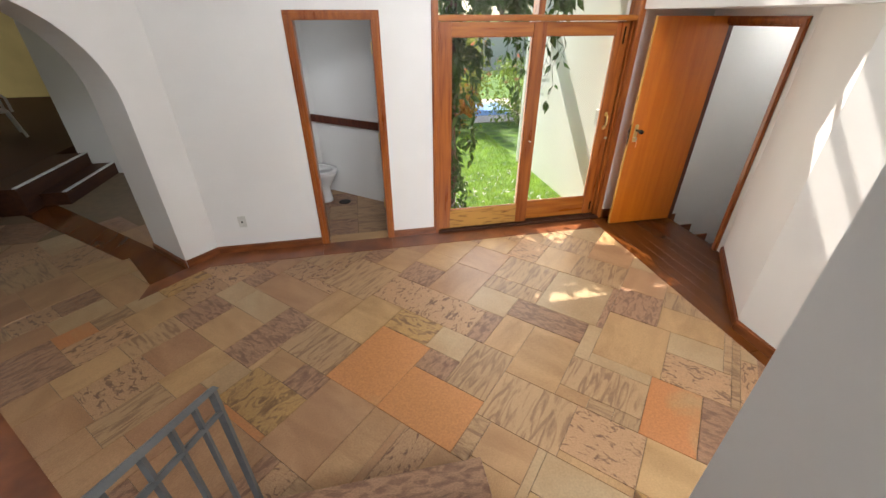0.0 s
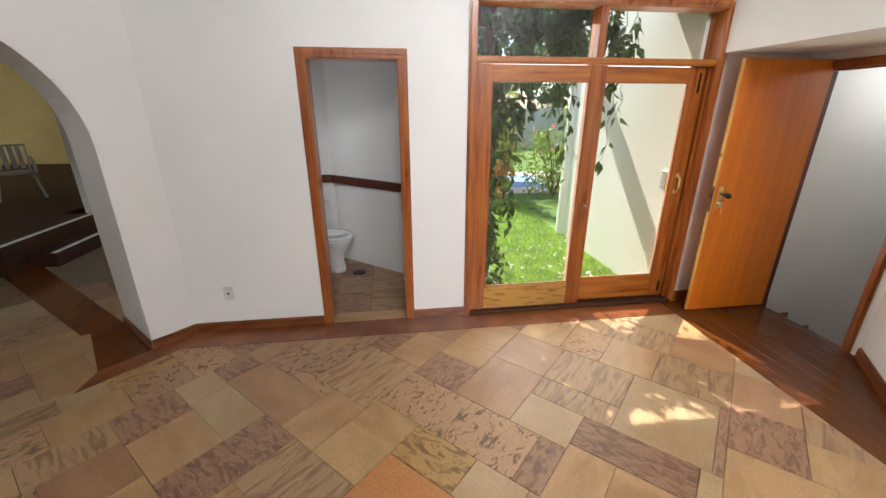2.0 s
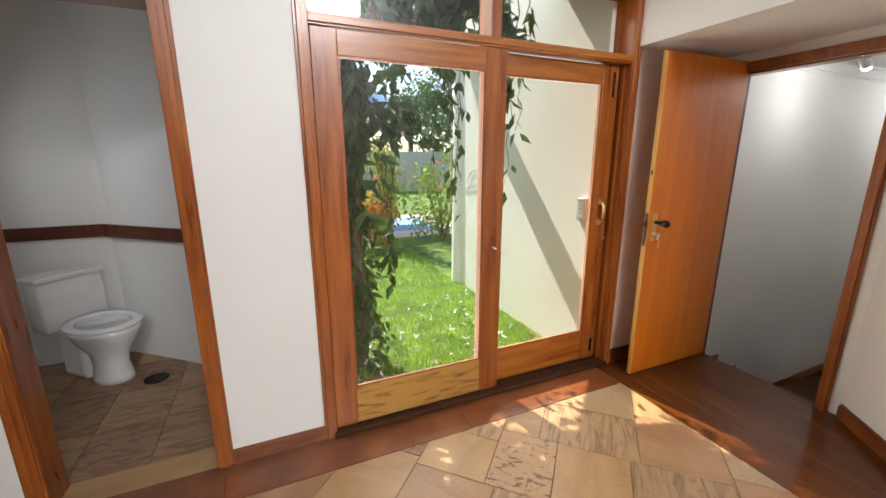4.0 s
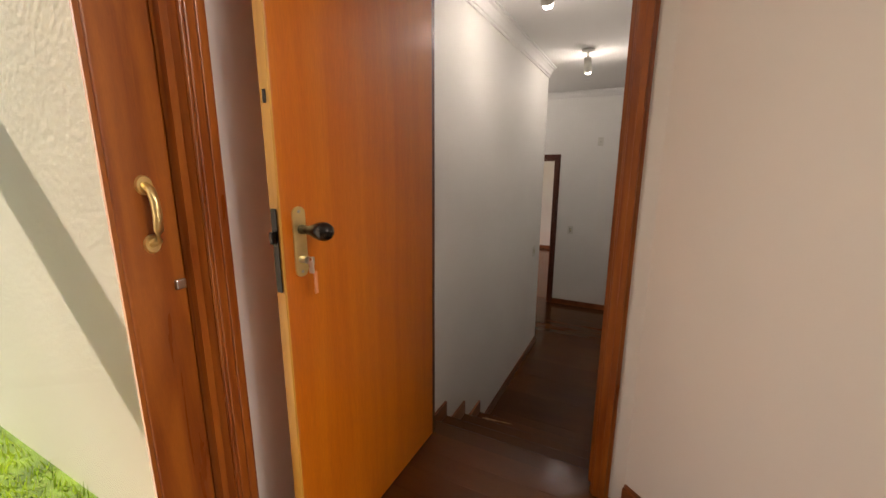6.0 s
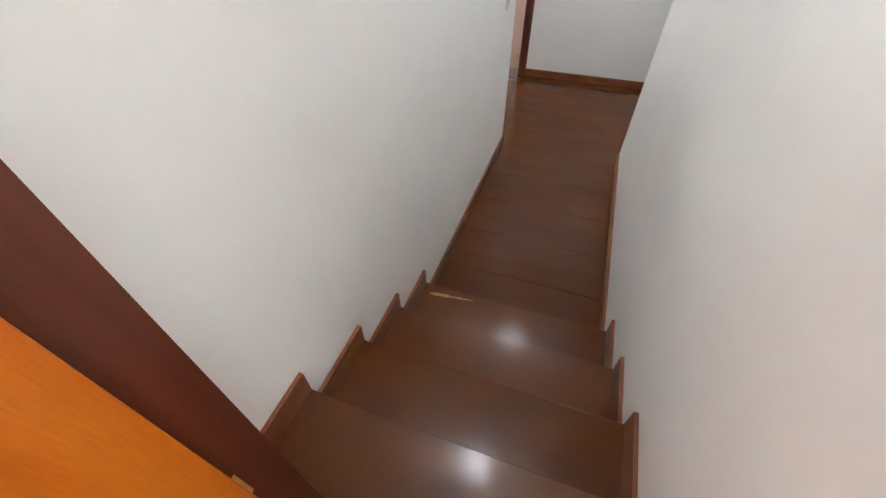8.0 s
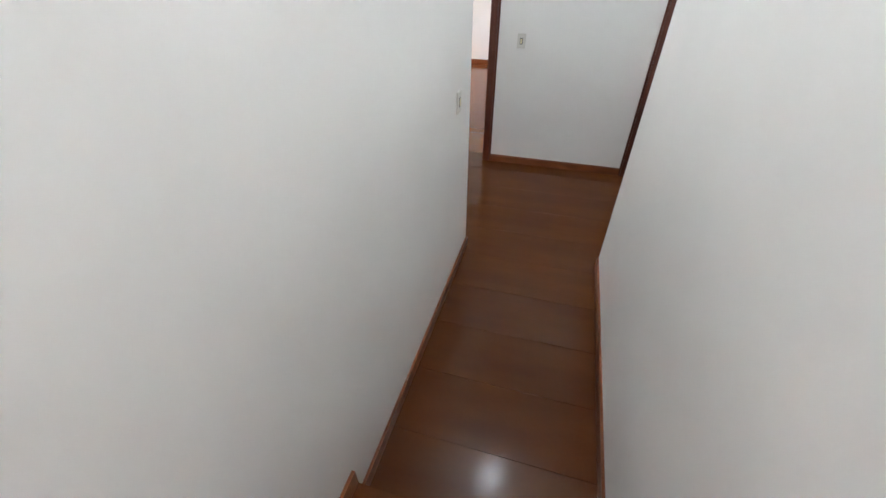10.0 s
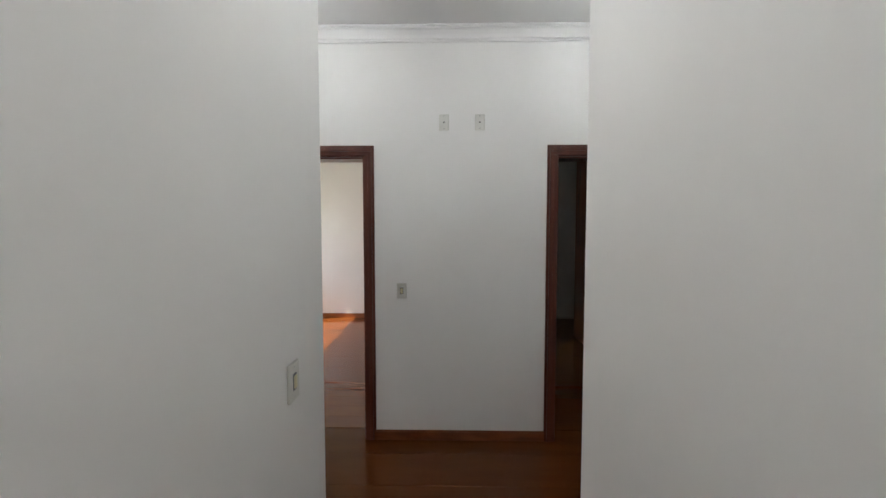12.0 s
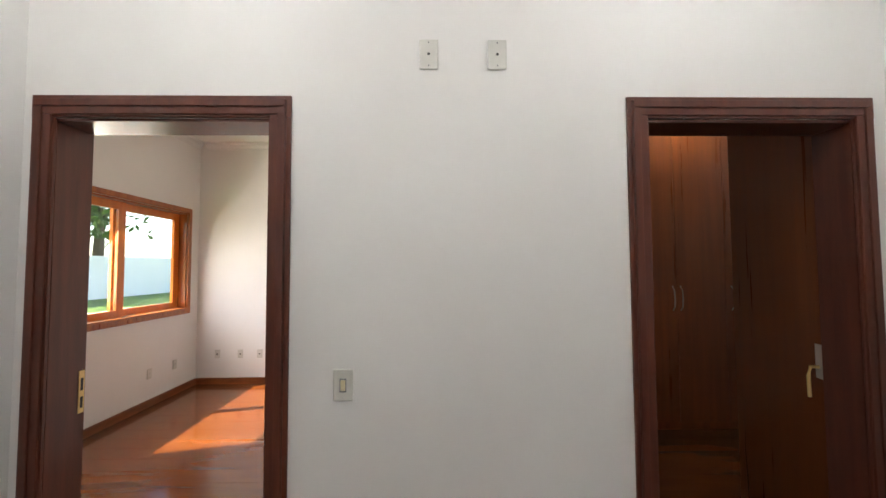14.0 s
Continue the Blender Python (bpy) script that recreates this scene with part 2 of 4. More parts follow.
    if m is not None:
        bmesh.ops.transform(bm, matrix=m, verts=vs)
    return bm


def boxes(rows, bevel=0.0, m=None):
    bm = bmesh.new()
    for r in rows:
        box(bm, *r, bevel=bevel, m=m)
    return bm


def tube(bm, pts, r0, r1=None, sides=8, flat=1.0):
    """A round bar along points, tapering from r0 to r1."""
    r1 = r0 if r1 is None else r1
    rings = []
    pts = [Vector(p) for p in pts]
    for i, p in enumerate(pts):
        d = (pts[min(i + 1, len(pts) - 1)] - pts[max(i - 1, 0)]).normalized()
        a = d.orthogonal().normalized() if abs(d.z) > 0.9 else d.cross(Vector((0, 0, 1))).normalized()
        b = d.cross(a)
        r = r0 + (r1 - r0) * i / max(1, len(pts) - 1)
        rings.append([bm.verts.new(p + a * (r * math.cos(2 * math.pi * k / sides)) + b * (r * flat * math.sin(2 * math.pi * k / sides))) for k in range(sides)])
    for i in range(len(rings) - 1):
        for k in range(sides):
            bm.faces.new((rings[i][k], rings[i][(k + 1) % sides], rings[i + 1][(k + 1) % sides], rings[i + 1][k]))
    bm.faces.new(rings[0][::-1])
    bm.faces.new(rings[-1])
    return bm


def lathe(bm, profile, centre, sides=20, sx=1.0, sy=1.0, m=None):
    """A turned shape from (radius, height) pairs."""
    rings = []
    for r, z in profile:
        rings.append([bm.verts.new((centre[0] + sx * r * math.cos(2 * math.pi * k / sides), centre[1] + sy * r * math.sin(2 * math.pi * k / sides), centre[2] + z)) for k in range(sides)])
    for a, b in zip(rings, rings[1:]):
        for k in range(sides):
            bm.faces.new((a[k], a[(k + 1) % sides], b[(k + 1) % sides], b[k]))
    bm.faces.new(rings[0][::-1])
    bm.faces.new(rings[-1])
    if m is not None:
        bmesh.ops.transform(bm, matrix=m, verts=[v for r in rings for v in r])
    return bm


def prism(bm, poly, z0, z1):
    lo = [bm.verts.new((x, y, z0)) for x, y in poly]
    hi = [bm.verts.new((x, y, z1)) for x, y in poly]
    k = len(poly)
    bm.faces.new(hi)
    bm.faces.new(lo[::-1])
    for i in range(k):
        bm.faces.new((lo[i], lo[(i + 1) % k], hi[(i + 1) % k], hi[i]))
    return bm


def mesh_object(name, bm, mat, smooth=False):
    bmesh.ops.recalc_face_normals(bm, faces=bm.faces)
    me = bpy.data.meshes.new(name)
    bm.to_mesh(me)
    bm.free()
    me.materials.append(mat)
    if smooth:
        me.shade_smooth()
    return new(name, me)


def part(name, bm, mat, parent, label="", smooth=False):
    ob = mesh_object(name, bm, mat, smooth)
    ob.parent = parent
    ob.matrix_parent_inverse = parent.matrix_world.inverted()
    if label:
        ob["label"] = label
    return ob


def thing(name, at=(0, 0, 0), label="", category="", group="", kind="", turn=0):
    ob = new(name)
    ob.empty_display_size = 0.1
    ob.matrix_world = pose(*at, 0, 0, turn)
    bpy.context.view_layer.update()
    return tagged(ob, label, category, group, kind)


def setting(name, bm, mat, label="", category=""):
    return tagged(mesh_object(name, bm, mat), label, category, "", "structure")


def local_part(name, bm, mat, parent, label="", smooth=False):
    """A part whose mesh is drawn in its thing's own axes."""
    ob = mesh_object(name, bm, mat, smooth)
    ob.parent = parent
    if label:
        ob["label"] = label
    return ob


# ---- large structure ----
TOP = 5.0          # ceiling of the stone hall
LOW = -0.875       # floor of the corridor and bedrooms
LOWTOP = 2.27      # their ceiling

setting("wall_north", boxes([
    (-1.48, -0.40, 4.30, 4.45, -0.2, TOP), (-0.40, 0.255, 4.30, 4.45, 2.08, TOP), (0.255, 0.80, 4.30, 4.45, -0.2, TOP),
    (0.80, 2.00, 4.30, 4.45, 2.47, TOP), (2.55, 2.745, 4.30, 4.45, 2.47, TOP), (2.00, 2.55, 4.30, 4.45, 2.47, 3.80), (2.00, 2.55, 4.30, 4.45, 4.62, TOP), (0.80, 2.745, 4.30, 4.45, -0.2, -0.004), (2.745, 3.55, 4.30, 4.45, -0.2, TOP),
    (-0.40, 0.255, 4.30, 4.45, -0.2, -0.008)]), WHITE, "white painted wall with a sliding door", "wall")
setting("wall_east", boxes([(2.76, 2.91, -3.0, 2.29, -0.2, TOP), (2.76, 2.91, 2.29, 4.30, 2.15, TOP)]), WHITE, "white painted wall catching sunlight", "wall")
bm = prism(bmesh.new(), [(2.765, 2.285), (3.55, 3.272), (3.55, 3.0), (2.912, 2.2)], -0.2, 2.15)
setting("wall_angled", bm, WHITE, "white painted angled wall of the lobby", "wall")
setting("wall_stair_door", boxes([(3.55, 3.64, 2.9, 3.37, -0.2, LOWTOP + 0.4), (3.55, 3.64, 3.37, 4.135, 2.03, LOWTOP + 0.4), (3.55, 3.64, 4.135, 4.45, -0.2, LOWTOP + 0.4)]), WHITE, "white wall round the stair door", "wall")
setting("ceiling_lobby", boxes([(2.911, 3.549, 2.2, 4.299, 2.15, 2.25)]), CEIL, "white painted low lobby ceiling", "ceiling")
# the high opening is unseen, added to hold the hall's fill lamp
setting("wall_south", boxes([(-6.0, -1.6, -3.15, -3.0, -0.2, TOP), (2.8, 3.0, -3.15, -3.0, -0.2, TOP), (-1.6, 2.8, -3.15, -3.0, -0.2, 3.9), (-1.6, 2.8, -3.15, -3.0, 4.92, TOP)]), WHITE, "unseen white painted wall with an opening added for fill light", "wall")
setting("wall_west", boxes([(-6.15, -6.0, -3.15, 3.2, -0.2, TOP)]), WHITE, "white painted wall", "wall")
setting("ceiling", boxes([(-12.2, 3.0, -3.2, 4.46, TOP, TOP + 0.15)]), CEIL, "white painted ceiling", "ceiling")

# arch wall, at forty-five degrees
ARCH = Matrix.Translation((-1.48, 4.30, 0)) @ Matrix.Rotation(radians(-135), 4, "Z")   # x along the wall, y into the hall
bm = bmesh.new()
OPEN0, RAD, SPRING, DEEP = 0.32, 0.8, 1.5, 0.64
outline = [(OPEN0 + RAD - RAD * math.cos(a), SPRING + RAD * math.sin(a)) for a in [math.pi * k / 24 for k in range(25)]]


def arch_face(y):
    rows = []
    for (s, z) in outline:
        rows.append((bm.verts.new((s, y, z)), bm.verts.new((s, y, TOP))))
    return rows


front, back = arch_face(0.0), arch_face(-DEEP)
for i in range(24):
    bm.faces.new((front[i][0], front[i + 1][0], front[i + 1][1], front[i][1]))
    bm.faces.new((back[i][0], back[i][1], back[i + 1][1], back[i + 1][0]))
    bm.faces.new((front[i][0], back[i][0], back[i + 1][0], front[i + 1][0]))
for s0, s1 in ((0.0, OPEN0), (OPEN0 + 2 * RAD, 4.6)):
    box(bm, s0, s1, -DEEP, 0.0, -0.2, SPRING)
    box(bm, s0, s1, -DEEP, 0.0, SPRING, TOP)
bmesh.ops.transform(bm, matrix=ARCH, verts=bm.verts)
bmesh.ops.remove_doubles(bm, verts=bm.verts, dist=0.0005)
setting("wall_arch", bm, WHITE, "thick white wall with a rounded archway", "wall")

# lounge past the arch
setting("wall_lounge", boxes([(-4.15, -1.9, 7.25, 7.40, -0.2, TOP), (-4.15, -4.0, 7.40, 14.0, -0.2, TOP)]), WHITE, "white wall beside the lounge steps", "wall")
setting("wall_yellow", boxes([(-12.2, -4.15, 13.0, 13.15, -0.2, TOP), (-12.2, -12.05, 2.0, 13.0, -0.2, TOP)]), YELLOW, "pale yellow painted lounge wall", "wall")
setting("ceiling_lounge", boxes([(-12.2, -1.5, 4.47, 14.0, 2.75, 2.9)]), CEIL, "white lounge ceiling", "ceiling")
setting("wall_lounge_upper", boxes([(-12.2, -1.49, 4.462, 4.60, 2.901, TOP)]), WHITE, "white wall above the lounge ceiling", "wall")
setting("wall_lounge_south", boxes([(-12.2, -6.15, 3.05, 3.2, -0.2, TOP)]), WHITE, "white lounge wall", "wall")

# stair corridor and bedroom hall
setting("wall_corridor_north", boxes([(3.64, 6.67, 4.33, 4.48, -1.1, LOWTOP + 0.1), (6.52, 6.67, 4.48, 5.60, -1.1, LOWTOP + 0.1)]), WHITE, "white painted corridor wall", "wall")
setting("wall_corridor_south", boxes([(3.64, 6.68, 3.19, 3.34, -1.1, LOWTOP + 0.1), (6.53, 6.68, 1.9, 3.19, -1.1, LOWTOP + 0.1)]), WHITE, "white painted corridor wall", "wall")
setting("wall_hall_ends", boxes([(6.67, 8.21, 5.45, 5.60, -1.1, LOWTOP + 0.1), (6.68, 8.21, 1.90, 2.065, -1.1, LOWTOP + 0.1)]), WHITE, "white painted hall end walls", "wall")
DOOR_B, DOOR_R, HEAD = (4.50, 5.34), (2.20, 3.05), 1.325
setting("wall_hall_east", boxes([
    (8.21, 8.37, 1.90, DOOR_R[0], -1.1, 2.6), (8.21, 8.37, DOOR_R[0], DOOR_R[1], HEAD, 2.6), (8.21, 8.37, DOOR_R[1], DOOR_B[0], -1.1, 2.6),
    (8.21, 8.37, DOOR_B[0], DOOR_B[1], HEAD, 2.6), (8.21, 8.37, DOOR_B[1], 5.60, -1.1, 2.6)]), WHITE, "white hall wall between two bedroom doors", "wall")
setting("ceiling_corridor", boxes([(3.64, 8.21, 1.9, 5.6, LOWTOP, LOWTOP + 0.1)]), CEIL, "white painted corridor ceiling", "ceiling")


def cornice(name, p, q, inward, z=LOWTOP):
    """A stepped plaster cornice from p to q under a ceiling at z."""
    p, q = Vector((*p, 0)), Vector((*q, 0))
    d = (q - p)
    w = Vector((*inward, 0))
    bm = bmesh.new()
    prof = [(0.0, -0.10), (0.012, -0.10), (0.012, -0.082), (0.022, -0.078), (0.030, -0.055), (0.048, -0.032), (0.062, -0.024), (0.062, -0.012), (0.075, -0.012), (0.075, 0.0), (0.0, 0.0)]
    a = [bm.verts.new(p + w * u + Vector((0, 0, z + v - 0.001))) for u, v in prof]
    b = [bm.verts.new(q + w * u + Vector((0, 0, z + v - 0.001))) for u, v in prof]
    for i in range(len(prof)):
        j = (i + 1) % len(prof)
        bm.faces.new((a[i], a[j], b[j], b[i]))
    bm.faces.new(a)
    bm.faces.new(b[::-1])
    return setting(name, bm, CEIL, "white stepped plaster cornice", "cornice")


cornice("trim_cornice_east", (8.209, 2.07), (8.209, 5.445), (-1, 0))
cornice("trim_cornice_north", (3.71, 4.329), (6.67, 4.329), (0, -1))
cornice("trim_cornice_south", (3.71, 3.341), (6.68, 3.341), (0, 1))
cornice("trim_cornice_bedroom", (8.38, 7.249), (12.35, 7.249), (0, -1), 2.55)
cornice("trim_cornice_bedroom_far", (12.359, 3.5), (12.359, 7.17), (-1, 0), 2.55)

# bedroom past the hall
WX0, WX1, WZ0, WZ1 = 9.9, 12.10, 0.20, 1.50
setting("wall_bedroom_window", boxes([
    (8.37, WX0, 7.25, 7.42, -1.1, 2.7), (WX1, 12.5, 7.25, 7.42, -1.1, 2.7), (WX0, WX1, 7.25, 7.42, -1.1, WZ0), (WX0, WX1, 7.25, 7.42, WZ1, 2.7)]), WHITE, "white bedroom wall with a wide window", "wall")
setting("wall_bedroom_far", boxes([(12.36, 12.5, 3.3, 7.25, -1.1, 2.7)]), WHITE, "white far bedroom wall", "wall")
setting("wall_bedroom_side", boxes([(8.37, 12.36, 3.35, 3.50, -1.1, 2.7)]), WHITE, "white wall between the bedrooms", "wall")
setting("wall_bedroom_west", boxes([(8.22, 8.37, 5.60, 7.42, -1.1, 2.7)]), WHITE, "white bedroom wall", "wall")
setting("ceiling_bedroom", boxes([(8.372, 12.5, 0.2, 7.42, 2.55, 2.7)]), CEIL, "white bedroom ceiling", "ceiling")
setting("wall_dressing", boxes([(8.22, 8.37, 0.2, 1.9, -1.1, 2.7), (8.37, 12.36, 0.2, 0.35, -1.1, 2.7), (12.36, 12.5, 0.2, 3.3, -1.1, 2.7)]), WHITE, "white dressing room walls", "wall")

# toilet room
bm = prism(bmesh.new(), [(-0.50, 5.92), (0.62, 4.98), (0.72, 5.1), (-0.42, 6.06)], -0.2, 2.5)
setting("wall_toilet_angled", bm, WHITE, "white angled wall of the toilet room", "wall")
# the gap in the west side is unseen, added for the fill lamp
setting("wall_toilet", boxes([(-1.25, -0.45, 5.92, 6.06, -0.2, 2.5), (-1.25, -1.11, 4.45, 4.95, -0.2, 2.5), (-1.25, -1.11, 5.45, 5.92, -0.2, 2.5), (-1.25, -1.11, 4.95, 5.45, -0.2, 1.5), (-1.25, -1.11, 4.95, 5.45, 2.0, 2.5), (0.60, 0.72, 4.45, 5.0, -0.2, 2.5)]), WHITE, "white walls of the toilet room", "wall")
setting("ceiling_toilet", boxes([(-1.25, 0.72, 4.451, 6.06, 2.5, 2.6)]), CEIL, "white toilet room ceiling", "ceiling")

# ---- floors ----
EDGE_X, STRIP_Y = 2.655, 4.05
floor = setting("floor", boxes([(-6.0, EDGE_X, -3.0, 4.30, -0.2, -0.006), (-12.05, -1.25, 4.30, 13.0, -0.2, -0.0065), (-12.05, -6.0, 3.2, 4.30, -0.2, -0.0065), (-1.25, 0.72, 4.45, 6.05, -0.2, -0.0065)]), GROUT, "sandstone paving with thin joints", "floor")
floor_lobby = setting("floor_lobby", boxes([(EDGE_X, 2.76, -3.0, 2.29, -0.2, -0.012), (EDGE_X, 3.58, 2.29, 4.30, -0.2, -0.012)]), DARKST, "polished red-brown wooden boards", "floor")
floor_corridor = setting("floor_corridor", boxes([(4.77, 8.37, 1.9, 5.6, -1.1, LOW - 0.012), (8.37, 12.36, 0.35, 7.25, -1.1, LOW - 0.012)]), DARKST, "polished dark wooden floor boards", "floor")


def plank(parent, x0, x1, y0, y1, z, mat=PLANK, turn=0, thick=0.012):
    """One board with eased edges, its grain along y."""
    bm = box(bmesh.new(), x0, x1, y0, y1, z - thick, z)
    top = [e for e in bm.edges if all(v.co.z > z - 1e-5 for v in e.verts)]
    bmesh.ops.bevel(bm, geom=top, offset=0.0007, segments=1, affect="EDGES")
    return part("plank", bm, mat, parent)


# lobby boards run along y
for i in range(8):
    x0 = EDGE_X + i * 0.1155
    lo = 2.05 if x0 < 2.7 else 2.295 + max(0, (x0 - 2.765)) * 1.26
    plank(floor_lobby, x0, x0 + 0.1151, max(lo, -2.9), 4.295, 0.0, PLANK_DIM)
plank(floor_lobby, EDGE_X, 2.757, -2.9, 2.045, 0.0, PLANK_DIM)
# border board along the north wall
for x0, x1 in ((-1.50, -0.44), (-0.44, 0.28), (0.28, 1.52), (1.52, 2.652)):
    bm = box(bmesh.new(), x0, x1 - 0.002, STRIP_Y, 4.296, -0.006, 0.0025, 0.0015)
    part("border_board", bm, SKIRT, floor)
bm = prism(bmesh.new(), [(-1.50, STRIP_Y), (-1.50, 4.28), (-1.72, 4.06), (-1.95, 3.83), (-1.95, 3.6)], -0.006, 0.002)
part("border_board", bm, SKIRT, floor)
bm = prism(bmesh.new(), [(-1.72, 4.06), (-2.17, 4.52), (-2.40, 4.45), (-1.95, 3.83)], -0.006, 0.002)
part("border_board", bm, PLANK, floor)
bm = prism(bmesh.new(), [(-2.17, 4.52), (-2.40, 4.35), (-5.6, 7.0), (-5.35, 7.3)], -0.006, 0.0015)
part("border_board", bm, PLANK, floor)
bm = prism(bmesh.new(), [(-2.28, 2.54), (-1.55, 1.85), (-1.9, 1.5), (-2.7, 2.2)], -0.006, 0.002)
part("border_board", bm, SKIRT, floor)

part("threshold", box(bmesh.new(), -0.384, 0.239, 4.296, 4.46, -0.007, 0.0008), STONES[0], floor)

# corridor boards run across
x = 4.77
while x < 8.36:
    w = 0.36
    y0, y1 = (3.345, 4.325) if x + w < 6.70 else (2.07, 5.445)
    plank(floor_corridor, x, min(x + w - 0.001, 8.365), y0, y1, LOW, TREAD)
    x += w
for i in range(20):
    plank(floor_corridor, 8.375 + i * 0.2, 8.375 + i * 0.2 + 0.199, 3.505, 7.245, LOW)
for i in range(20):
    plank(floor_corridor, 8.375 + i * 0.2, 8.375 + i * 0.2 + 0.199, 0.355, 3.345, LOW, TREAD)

# ---- wooden steps down to the corridor ----
stair = thing("wooden_stair", (4.2, 3.83, LOW), "polished dark brown wooden stair of five risers", "stair")
XS = [3.58, 3.87, 4.165, 4.47, 4.78]
for i in range(1, 5):
    z = -0.175 * i
    part("tread", box(bmesh.new(), XS[i - 1] - 0.02, XS[i] + 0.012, 3.342, 4.328, z - 0.03, z, 0.004), TREAD, stair)
for i in range(5):
    z = -0.175 * i
    part("riser", box(bmesh.new(), XS[i] - 0.02, XS[i], 3.342, 4.328, z - 0.175, z - (0.03 if i else 0.0125)), TREAD, stair)
bm = bmesh.new()
for i in range(9):
    w = (0.010, 0.022, 0.016, 0.020, 0.012, 0.008, 0.010, 0.006, 0.004)[i]
    box(bm, 4.728 + 0.003 * i - w / 2, 4.728 + 0.003 * i + w / 2, 4.245 - 0.026 * i, 4.2715 - 0.026 * i, -0.7005, -0.6992)
part("scratch", bm, SCRATCH, stair, "bare scratch in the varnish")


def stair_skirting(name, yw, side):
    """A stepped skirting along the stair and the corridor on one wall."""
    bm = bmesh.new()
    h, t = 0.10, 0.014
    y0, y1 = sorted((yw, yw + side * t))
    box(bm, 3.642, XS[1] + 0.012, y0, y1, -0.175, -0.175 + h)
    for i in range(2, 5):
        box(bm, XS[i - 1] + 0.012, XS[i] + 0.012, y0, y1, -0.175 * i, -0.175 * i + h)
        box(bm, XS[i - 1] - 0.004, XS[i - 1] + 0.012, y0, y1 + 0.0, -0.175 * i + h, -0.175 * (i - 1))
    box(bm, XS[4] + 0.012, 6.67, y0, y1, LOW, LOW + 0.075)
    return setting(name, bm, SKIRT, "stepped red-brown wooden skirting board", "skirting")


stair_skirting("baseboard_corridor_north", 4.3295, -1)
stair_skirting("baseboard_corridor_south", 3.3405, 1)


def skirting(name, p, q, z, h=0.075, t=0.016, mat=SKIRT):
    """A skirting board on the left-hand side of the line p to q."""
    p, q = Vector(p), Vector(q)
    d = (q - p).normalized()
    n = Vector((-d.y, d.x)) * t
    bm = prism(bmesh.new(), [p, q, q + n, p + n], z, z + h - 0.01)
    prism(bm, [p, q, q + n * 0.55, p + n * 0.55], z + h - 0.01, z + h)
    return setting(name, bm, mat, "varnished wooden skirting board", "skirting")


skirting("baseboard_north_a", (-0.457, 4.299), (-1.478, 4.299), 0.0025)
skirting("baseboard_north_b", (0.763, 4.299), (0.312, 4.299), 0.0025)
skirting("baseboard_north_c", (3.55, 4.299), (2.795, 4.299), 0.0, 0.10)
skirting("baseboard_arch", (-1.482, 4.296), (-1.705, 4.073), 0.0025)
skirting("baseboard_arch_jamb", (-1.708, 4.070), (-2.158, 4.522), 0.0025)
skirting("baseboard_angled", (2.762, 2.285), (3.546, 3.268), 0.0, 0.085, 0.018)
skirting("baseboard_east", (2.759, -2.9), (2.759, 2.285), 0.0, 0.085, 0.018)
skirting("baseboard_hall", (8.2095, 3.118), (8.2095, 4.442), LOW)
skirting("baseboard_bedroom", (12.36, 7.2495), (8.4, 7.2495), LOW, 0.085)
skirting("baseboard_bedroom_far", (12.359, 3.5), (12.359, 7.23), LOW, 0.085)


# ---- doors ----
def casing(thing_ob, u0, u1, z0, z1, width, to_world, mat, names=("stile", "stile", "head")):
    """Architrave on a wall's face, built of stepped strips. to_world maps (u, depth out of the wall, z) boxes."""
    steps = ((0.0, 1.0, 0.012), (0.10, 0.80, 0.020), (0.45, 0.78, 0.027))
    for side in (0, 1):
        bm = bmesh.new()
        for a, b, t in steps:
            if side == 0:
                r = (u0 - width * b, u0 - width * a)
            else:
                r = (u1 + width * a, u1 + width * b)
            box(bm, r[0], r[1], 0.0005, t, z0, z1 + width * a, 0.002)
        bmesh.ops.transform(bm, matrix=to_world, verts=bm.verts)
        part(names[side], bm, mat, thing_ob)
    bm = bmesh.new()
    for a, b, t in steps:
        box(bm, u0 - width * b, u1 + width * b, 0.0005, t + 0.0015, z1 + width * a + 0.0005, z1 + width * b, 0.002)
    bmesh.ops.transform(bm, matrix=to_world, verts=bm.verts)
    part(names[2], bm, mat, thing_ob)


def axes(origin, u, depth):
    """Matrix that lays (u, depth, z) into the world."""
    m = Matrix.Identity(4)
    m.col[0][:3], m.col[1][:3], m.col[3][:3] = u, depth, origin
    return m


# toilet room doorway
door = tagged(thing("door_1", (-0.07, 4.30, 0)), "varnished wooden doorway of the toilet room", "doorway", "", "structure")
casing(door, -0.385, 0.240, 0.0025, 2.068, 0.072, axes((0, 4.30, 0), (1, 0, 0), (0, -1, 0)), FRAMEW)
part("jamb", boxes([(-0.3995, -0.385, 4.302, 4.448, 0.0, 2.068)]), FRAMEW, door)
part("jamb", boxes([(0.240, 0.2545, 4.302, 4.448, 0.0, 2.068)]), FRAMEW, door)
part("head_jamb", boxes([(-0.3995, 0.2545, 4.302, 4.448, 2.0685, 2.0795)]), FRAMEW, door)
leaf = part("door_leaf", box(bmesh.new(), 0.262, 0.297, 4.452, 5.08, 0.01, 2.06, 0.003), FRAMEW, door)
for z in (0.35, 1.05, 1.85):
    part("hinge", tube(bmesh.new(), [(0.238, 4.44, z - 0.05), (0.238, 4.44, z + 0.05)], 0.008), BRASS, door, "brass hinge")
part("strike", boxes([(0.236, 0.2395, 4.37, 4.40, 0.95, 1.02)]), BLACKM, door)

